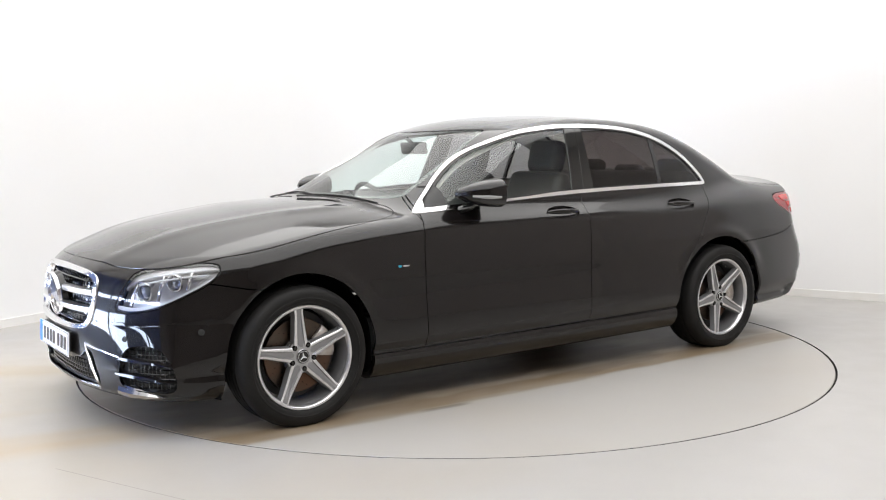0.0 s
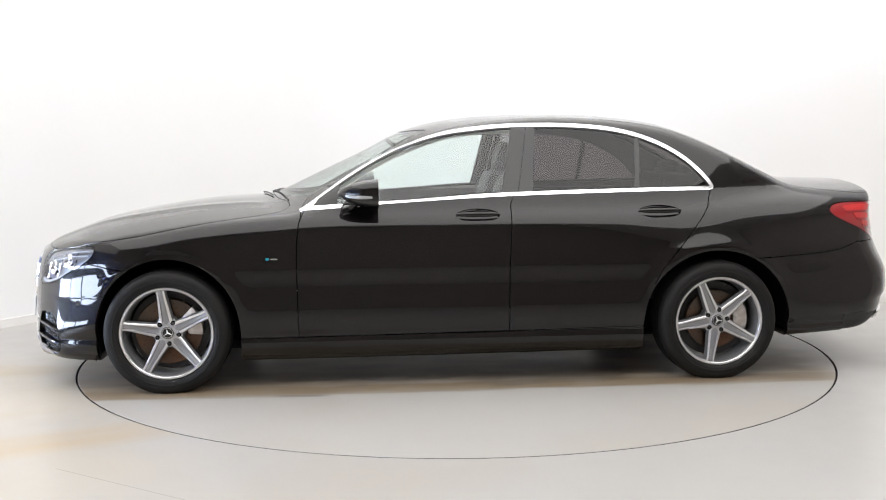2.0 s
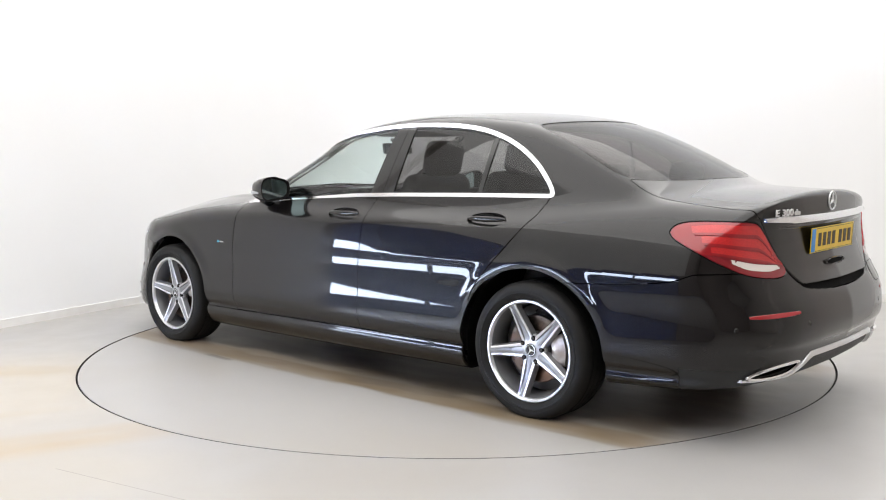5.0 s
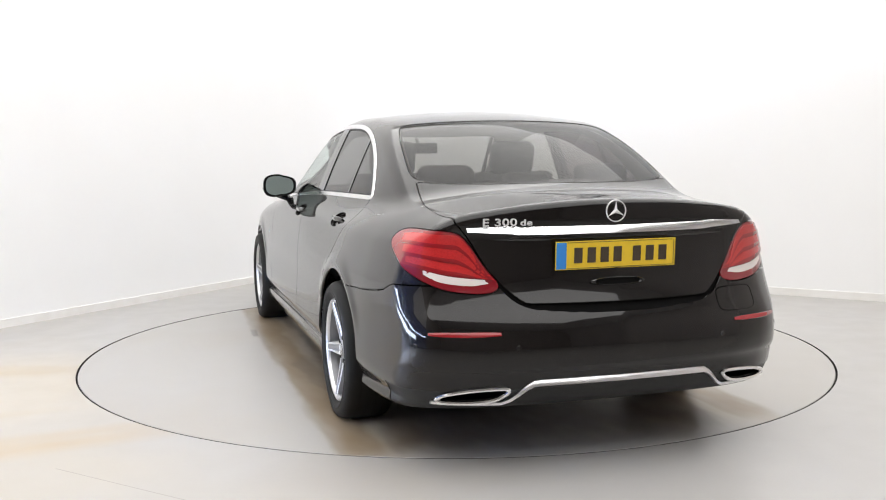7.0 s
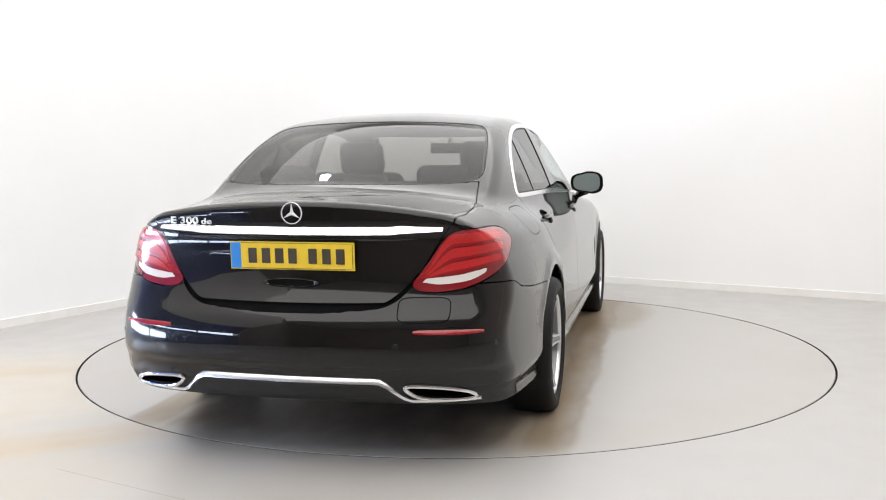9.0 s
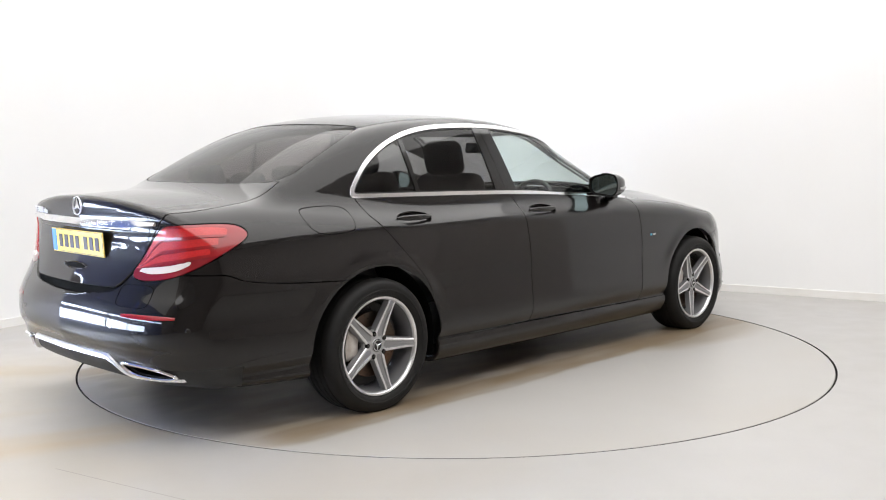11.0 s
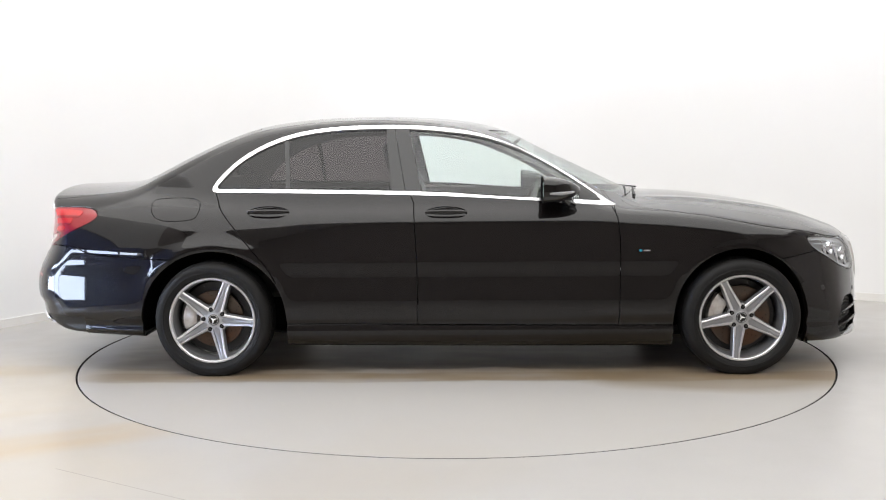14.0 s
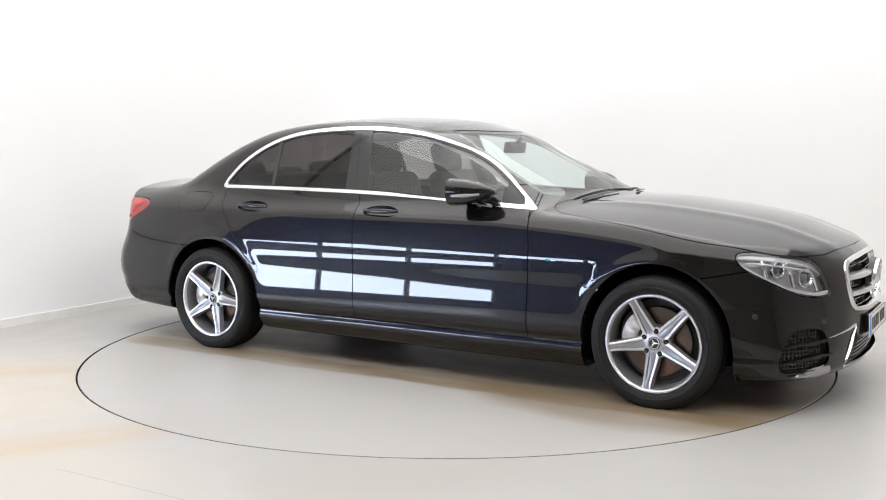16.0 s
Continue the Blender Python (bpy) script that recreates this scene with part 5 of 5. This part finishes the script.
# ---------------------------------------------------------------- wheels
def wheel(x, s, turn, rear):
    """A wheel with its outer face towards +y, set at x on the side s."""
    w = empty_part("wheel", car, "silver five-spoke alloy wheel with a black tyre")
    hub_z = 0.3375 + SINK
    tyre = [(0.236, 0.085), (0.243, 0.104), (0.259, 0.116), (0.281, 0.1205), (0.302, 0.116), (0.316, 0.103), (0.3235, 0.086), (0.3275, 0.058), (0.3285, 0.0)]
    prof = tyre + [(r, -h) for r, h in reversed(tyre[:-1])]
    bm = lathe(prof, 128)
    for v in bm.verts:                      # the tread lies flat where it carries the car, and bulges beside it
        if v.co.z < -hub_z + 0.03:
            k = min(1, (-hub_z + 0.03 - v.co.z) / 0.045)
            v.co.y *= 1 + 0.06 * k * (1 if abs(v.co.y) > 0.08 else 0)
        v.co.z = max(v.co.z, -hub_z)
    smooth(part("tyre", bm, RUBBER, w, "black road tyre"), 50)
    # tread grooves
    for h in (-0.055, -0.018, 0.018, 0.055):
        bm = lathe([(0.3290, h - 0.004), (0.324, h - 0.003), (0.324, h + 0.003), (0.3290, h + 0.004)], 128)
        for v in bm.verts:
            v.co.z = max(v.co.z, -hub_z + 0.001)
        part("tread_groove", bm, INK_BLACK, w)
    # raised ring on the sidewall
    bm = lathe([(0.267, 0.1180), (0.269, 0.1210), (0.275, 0.1218), (0.277, 0.1198)], 72)
    smooth(part("sidewall_rib", bm, RUBBER, w))
    # barrel and lip
    bm = lathe([(0.241, -0.10), (0.241, -0.07), (0.226, -0.05), (0.222, 0.02), (0.2265, 0.075), (0.2325, 0.092), (0.235, 0.100)], 72)
    smooth(part("barrel", bm, ALLOY_GREY, w, "grey wheel barrel"), 50)
    bm = lathe([(0.2290, 0.0895), (0.2320, 0.1015), (0.2370, 0.1060), (0.2455, 0.1060), (0.2485, 0.101), (0.2485, 0.090)], 96)
    smooth(part("rim_lip", bm, ALLOY, w, "machined rim lip"), 40)
    for k in range(5):
        a = math.radians(90 + 72 * k)
        bm = bmesh.new()
        rings = []
        n = 9
        for i in range(n):
            t = i / (n - 1)
            r = 0.046 + (0.2345 - 0.046) * t
            hw = 0.0165 * (1 - t) ** 1.1 + 0.0195 + (0.004 * (t - 0.85) / 0.15 if t > 0.85 else 0)
            top = 0.074 + 0.026 * t ** 1.2
            gr = hw * 0.56
            dp = 0.0085 * math.sin(math.pi * min(1, 0.12 + t * 0.95))
            # section across: side foot, bright edge, groove, ridge, groove, bright edge, side foot
            sec = [(-hw - 0.006, top - 0.034), (-hw, top - 0.003), (-hw + 0.004, top), (-gr, top - 0.001), (-gr + 0.004, top - dp), (0.0, top - dp + 0.003),
                   (gr - 0.004, top - dp), (gr, top - 0.001), (hw - 0.004, top), (hw, top - 0.003), (hw + 0.006, top - 0.034)]
            rings.append([bm.verts.new((u, h, r)) for u, h in sec])
        m = len(rings[0])
        for p, q in zip(rings, rings[1:]):
            for j in range(m - 1):
                f = bm.faces.new((p[j], q[j], q[j + 1], p[j + 1]))
                f.material_index = 0 if j in (1, 2, 7, 8) else (1 if j in (0, 9) else 2)
        bm.faces.new([r[0] for r in rings] + [r[-1] for r in reversed(rings)])
        bmesh.ops.recalc_face_normals(bm, faces=bm.faces)
        bmesh.ops.transform(bm, matrix=Matrix.Rotation(-(a - math.pi / 2), 4, "Y"), verts=bm.verts)
        smooth(part("spoke", bm, [ALLOY, ALLOY_GREY, SPOKE_MID], w, "machined silver spoke with a grey groove"), 30)
    bm = lathe([(0.0, 0.0805), (0.030, 0.0805), (0.0345, 0.0775), (0.036, 0.074), (0.060, 0.071), (0.078, 0.064), (0.082, 0.03)], 60)
    smooth(part("hub", bm, SPOKE_GREY, w, "silver grey wheel hub"), 35)
    place = Matrix.Translation((0, 0.0808, 0)) @ pose(0, 0, 0, -90, 0, 0)
    bm = lathe([(0.0, 0.0), (0.031, 0.0), (0.033, -0.003)], 40, "z")
    bmesh.ops.transform(bm, matrix=place, verts=bm.verts)
    part("hub_cap", bm, PIANO, w, "black hub cap with a silver emblem")
    star_emblem(w, place @ pose(0, 0, 0, 0, 0, 180) @ Matrix.Translation((0, 0, 0.0004)), 0.028, 0.002, SATIN)
    for k in range(5):
        a = math.radians(90 + 36 + 72 * k)
        c = Vector((0.059 * math.cos(a), 0.0752, 0.059 * math.sin(a)))
        bm = lathe([(0.0, 0.0), (0.0125, 0.0), (0.0130, -0.02)], 16)
        bmesh.ops.translate(bm, vec=c, verts=bm.verts)
        part("bolt_recess", bm, INK_BLACK, w)
        bm = lathe([(0.0, 0.003), (0.0062, 0.003), (0.0075, -0.004)], 6)
        bmesh.ops.translate(bm, vec=c, verts=bm.verts)
        part("wheel_bolt", bm, DARK_METAL, w)
    # valve
    a = math.radians(90 + 36)
    bm = tube([(0.205 * math.cos(a), 0.075, 0.205 * math.sin(a)), (0.196 * math.cos(a), 0.094, 0.196 * math.sin(a))], 0.004, 8)
    part("valve", bm, TRIM, w)
    for o in list(w.children):
        if o.name.split(".")[0] not in ("tyre", "tread_groove", "sidewall_rib"):
            o.rotation_euler = (0, math.radians(-(turn - 90)), 0)
            o.scale = (0.975, 1, 0.975)
    # what does not turn: disc, calliper, dark back plate
    rd = 0.160 if rear else 0.172
    bm = lathe([(0.085, 0.028), (0.090, 0.030), (rd - 0.002, 0.030), (rd, 0.028), (rd, 0.006), (0.085, 0.004)], 64)
    smooth(part("brake_disc", bm, DISC, w, "drilled steel brake disc"), 30)
    for ring, cnt in ((0.112, 14), (0.130, 14), (0.148, 14)):
        for k in range(cnt):
            a = math.tau * (k + ring * 40) / cnt
            bm = lathe([(0.0, 0.0306), (0.0026, 0.0306)], 8)
            bmesh.ops.translate(bm, vec=(ring * math.cos(a), 0, ring * math.sin(a)), verts=bm.verts)
            part("disc_hole", bm, INK_BLACK, w)
    bm = lathe([(0.0, 0.055), (0.074, 0.052), (0.086, 0.044), (0.088, 0.02)], 40)
    smooth(part("disc_bell", bm, DARK_METAL, w))
    bm = lathe([(0.085, -0.01), (0.205, -0.012)], 48)
    part("back_plate", bm, DARK_METAL, w)
    side = -s       # callipers stand behind the axles
    bm = bmesh.new()
    rings = []
    for a in np.linspace(-0.46, 0.46, 13):
        c, q = math.cos(a), math.sin(a)
        e = 1 - 0.25 * abs(a / 0.46) ** 4
        bulge = 0.004 * math.cos(a * 14)
        sec = [(0.100, 0.002), (0.100, 0.050 * e), (0.112, 0.058 * e + bulge), (0.150, 0.058 * e + bulge), (0.176, 0.050 * e), (0.180, 0.002)]
        rings.append([bm.verts.new((r * c, h, r * q)) for r, h in sec])
    for p, q in zip(rings, rings[1:]):
        for k in range(6):
            bm.faces.new((p[k], p[(k + 1) % 6], q[(k + 1) % 6], q[k]))
    bm.faces.new(rings[0])
    bm.faces.new(rings[-1])
    bmesh.ops.recalc_face_normals(bm, faces=bm.faces)
    tilt = 0.35 if not rear else 0.1
    bmesh.ops.transform(bm, matrix=Matrix.Rotation(-tilt if side > 0 else math.pi + tilt, 4, "Y"), verts=bm.verts)
    smooth(part("brake_calliper", bm, CALIPER, w, "grey brake calliper"), 40)
    w.matrix_basis = pose(x, s * 0.812, 0.3375, 0, 0, 0 if s > 0 else 180)
    return w


# spoke angle in the wheel's own plane
wheel(1.4695, 1, 83, False)
wheel(-1.4695, 1, 65, True)
wheel(1.4695, -1, 62, False)
wheel(-1.4695, -1, 40, True)


def arch_liners():
    for x, rx, rz, cz, low in ((1.466, 0.385, 0.398, 0.335, 0.19), (-1.463, 0.419, 0.400, 0.335, 0.268)):
        for s in (1, -1):
            bm = bmesh.new()
            rows = []
            n = 28
            outline = [(1.0, 0.185 - cz)] + [(math.cos(math.pi * i / n), rz * math.sin(math.pi * i / n)) for i in range(n + 1)] + [(-1.0, low - cz)]
            for cx, dz in outline:
                rows.append([bm.verts.new((x + k * rx * cx, y, cz + k * dz)) for y, k in ((0.845 * s, 1.0), (0.78 * s, 1.03), (0.52 * s, 1.03), (0.52 * s, 0.15))])
            for a, b in zip(rows, rows[1:]):
                for k in range(3):
                    bm.faces.new((a[k], a[k + 1], b[k + 1], b[k]))
            smooth(part("wheel_arch_liner", bm, INK_BLACK, car, "black wheel arch liner"), 40)


arch_liners()


# ---------------------------------------------------------------- mirrors, wipers
def door_mirror(s):
    door = doors["front_door", s]
    m = empty_part("door_mirror", car, "black door mirror with an indicator strip")
    c = Vector((0.470, s * 0.905, 1.052))
    hx, hy, hz = 0.168, 0.106, 0.074

    def shell(u, v, k=1.0):
        # u round the mirror in y-z, v from the glass (0) to the nose (1)
        r = math.sqrt(max(0.0, 1 - v ** 2.3))
        cy, cz = math.cos(u), math.sin(u)
        y = abs(cy) ** 0.62 * math.copysign(1, cy)
        z = abs(cz) ** 0.66 * math.copysign(1, cz)
        taper = 1 - 0.28 * (0.5 - 0.5 * y * s * s)
        zz = z * hz * r * (1.0 if y > 0 else 0.9 + 0.1 * y) * (0.9 + 0.1 * (1 - v))
        return Vector((c.x - 0.105 + v * hx * (1.35 - 0.25 * (y + 1) / 2), c.y + s * y * hy * r * k - s * 0.01 * v, c.z + zz - 0.004 * v))

    bm = bmesh.new()
    nu, nv = 40, 12
    rings = [[bm.verts.new(shell(math.tau * i / nu, (j / nv) ** 0.8)) for i in range(nu)] for j in range(nv)]
    tip = bm.verts.new(shell(0, 1.0) * 0.5 + shell(math.pi, 1.0) * 0.5)
    for a, b in zip(rings, rings[1:]):
        for i in range(nu):
            f = bm.faces.new((a[i], a[(i + 1) % nu], b[(i + 1) % nu], b[i]))
            f.material_index = 0
    for i in range(nu):
        bm.faces.new((rings[-1][i], rings[-1][(i + 1) % nu], tip))
    # frame round the glass
    inner = [bm.verts.new(c + (v.co - c) * 0.84 + Vector((-0.004, 0, 0))) for v in rings[0]]
    border = [bm.faces.new((rings[0][i], rings[0][(i + 1) % nu], inner[(i + 1) % nu], inner[i])) for i in range(nu)]
    bmesh.ops.recalc_face_normals(bm, faces=bm.faces)
    for f in bm.faces:
        q = f.calc_center_median()
        f.material_index = 1 if q.z < c.z - 0.030 else 0
    for f in border:
        f.material_index = 2
    smooth(part("mirror_housing", bm, [PAINT, PIANO, INK_BLACK], m), 50)
    bm = bmesh.new()
    ring = []
    for i in range(nu):
        q = c + (shell(math.tau * i / nu, 0) - c) * 0.84
        ring.append(bm.verts.new(q + Vector((0.006 + 0.16 * s * (q.y - c.y), 0, 0))))
    bm.faces.new(ring)
    part("mirror_glass", bm, MIRROR, m, "mirror glass")
    # indicator strip round the outer nose
    pts = []
    for i in range(12):
        t = i / 11
        v = 0.18 + 0.72 * t
        p = shell(-0.12 if s > 0 else -0.12, v)
        d = (p - c).normalized()
        pts.append(tuple(p + d * 0.0015))
    smooth(part("indicator", tube(pts, [0.004 + 0.003 * (1 - abs(2 * i / 11 - 1)) for i in range(12)], 8, 1.4), SPOKE_GREY, m, "silvery indicator strip"))
    # arm down to the door
    pts = [(c.x + 0.01, s * 0.885, c.z - 0.045), (c.x + 0.03, s * 0.885, c.z - 0.072), (c.x + 0.05, s * 0.835, c.z - 0.085)]
    smooth(part("mirror_arm", tube(pts, [0.030, 0.030, 0.040], 12, 0.55), PIANO, m, "black mirror arm"))


for side_sign in (1, -1):
    door_mirror(side_sign)


def deck_point(x, y, up=0.0):
    z = np.linspace(1.6, 0.7, 1200)
    q = np.stack([np.full(1200, x), np.full(1200, y), z], 1)
    return Vector(q[np.argmax(skin(q) < 0)]) + Vector((0, 0, up))


def wiper(y0, y1, x0, x1):
    w = empty_part("wiper", car, "black windscreen wiper")
    n = 9
    pts = [tuple(deck_point(x0 + (x1 - x0) * t, y0 + (y1 - y0) * t, 0.004)) for t in np.linspace(0, 1, n)]
    part("blade", tube(pts, 0.0042, 6, 1.0), TRIM, w)
    pts = [tuple(deck_point(x0 + 0.05 + (x1 - x0) * t * 0.6, y0 + (y1 - y0) * t * 0.6, 0.009)) for t in np.linspace(0, 1, 6)]
    part("arm", tube(pts, [0.010, 0.008, 0.006, 0.005, 0.005, 0.004], 6, 0.6), TRIM, w)


wiper(-0.52, 0.10, 0.885, 0.975)
wiper(0.02, 0.56, 0.985, 0.855)


def cowl():
    bm = bmesh.new()
    rows = []
    for y in np.linspace(-0.60, 0.60, 25):
        x = 0.985 - 0.40 * y * y
        rows.append([bm.verts.new(deck_point(x + dx, y, -0.012)) for dx in (0.03, 0.0, -0.05)])
    for a, b in zip(rows, rows[1:]):
        for k in range(2):
            bm.faces.new((a[k], a[k + 1], b[k + 1], b[k]))
    part("cowl_panel", bm, TRIM, car, "black plastic cowl panel")


cowl()


# ---------------------------------------------------------------- cabin
def cushion(name, parent, c, size, tilt, mat, bevel=0.05, label=""):
    bm = bmesh.new()
    box(bm, 0, 0, 0, *size, bevel, None, 4)
    bmesh.ops.transform(bm, matrix=Matrix.Translation(c) @ pose(0, 0, 0, 0, tilt, 0), verts=bm.verts)
    return smooth(part(name, bm, mat, parent, label), 60)


def front_seat(y):
    s = empty_part("front_seat", car, "black leather front seat")
    cushion("seat_cushion", s, (-0.02, y, 0.52), (0.52, 0.50, 0.16), -6, LEATHER)
    cushion("backrest", s, (-0.34, y, 0.84), (0.15, 0.48, 0.62), -20, LEATHER, 0.06)
    cushion("headrest", s, (-0.475, y, 1.225), (0.11, 0.27, 0.20), -14, LEATHER, 0.05)
    for d in (-0.06, 0.06):
        part("headrest_post", tube([(-0.45, y + d, 1.08), (-0.47, y + d, 1.2)], 0.007, 8), CHROME, s)


for y in (0.37, -0.37):
    front_seat(y)


def rear_bench():
    s = empty_part("rear_bench", car, "black leather rear bench with headrests")
    cushion("seat_cushion", s, (-1.02, 0, 0.52), (0.52, 1.30, 0.17), -5, LEATHER)
    cushion("backrest", s, (-1.40, 0, 0.83), (0.16, 1.30, 0.62), -26, LEATHER, 0.06)
    for y, w in ((0.40, 0.27), (0.0, 0.24), (-0.40, 0.27)):
        cushion("headrest", s, (-1.58, y, 1.135 if y else 1.115), (0.10, w, 0.13 if y else 0.09), -16, LEATHER, 0.04)
    cushion("parcel_shelf", s, (-1.78, 0, 1.035), (0.34, 1.16, 0.03), 0, DASH, 0.01)


rear_bench()


def dashboard():
    d = empty_part("dashboard", car, "black dashboard with a steering wheel")
    cushion("dash_top", d, (0.66, 0, 0.90), (0.42, 1.36, 0.15), 4, DASH, 0.06)
    cushion("dash_face", d, (0.56, 0, 0.74), (0.30, 1.36, 0.26), 0, DASH, 0.04)
    cushion("screen", d, (0.50, -0.10, 0.985), (0.03, 0.62, 0.10), -12, PIANO, 0.008, "wide black screen")
    cushion("console", d, (0.12, 0, 0.55), (0.75, 0.24, 0.24), 4, DASH, 0.05)
    bm = bmesh.new()
    r = 0.185
    ring = [(r * math.cos(a), r * math.sin(a), 0) for a in [math.tau * k / 40 for k in range(40)]]
    join(bm, tube(ring, 0.015, 8, closed=True))
    box(bm, 0, 0, -0.01, 0.15, 0.12, 0.05, 0.03)
    box(bm, 0, 0, -0.01, 0.34, 0.035, 0.02, 0.008)
    box(bm, 0, -0.09, -0.01, 0.04, 0.16, 0.02, 0.008)
    bmesh.ops.transform(bm, matrix=Matrix.Translation((0.30, -0.37, 0.90)) @ pose(0, 0, 0, 65, 0, -90), verts=bm.verts)
    smooth(part("steering_wheel", bm, LEATHER, d, "black steering wheel"), 50)
    # inside mirror under the screen's top edge
    cushion("inside_mirror", d, (0.25, 0, 1.285), (0.03, 0.25, 0.07), 10, TRIM, 0.012, "black inside mirror")
    part("mirror_stalk", tube([(0.25, 0, 1.30), (0.30, 0, 1.345)], 0.012, 8), TRIM, d)


dashboard()


# ---------------------------------------------------------------- movement
def heading(t):
    # an even turn of the table, with its slight unevenness
    lag = np.interp(t, (0, 1.5, 3.2, 5.3, 6.5, 8, 9.7, 11.8, 14, 16), (-0.027, -0.0245, -0.0200, -0.0205, -0.0190, -0.0172, -0.0125, -0.0205, -0.0169, -0.0135))
    return float(1.6347 - 0.2708 * (t - 8) + lag)


def motions():
    rows_car, rows_disc = [], []
    for i in range(33):
        t = i * 0.5
        m = pose(0, 0, 0, 0, 0, math.degrees(heading(t)))
        rows_disc.append((t, m))
        rows_car.append((t, m @ pose(0.1257, 0.1152, SINK)))
    walk(turntable, rows_disc)
    walk(car, rows_car)


motions()
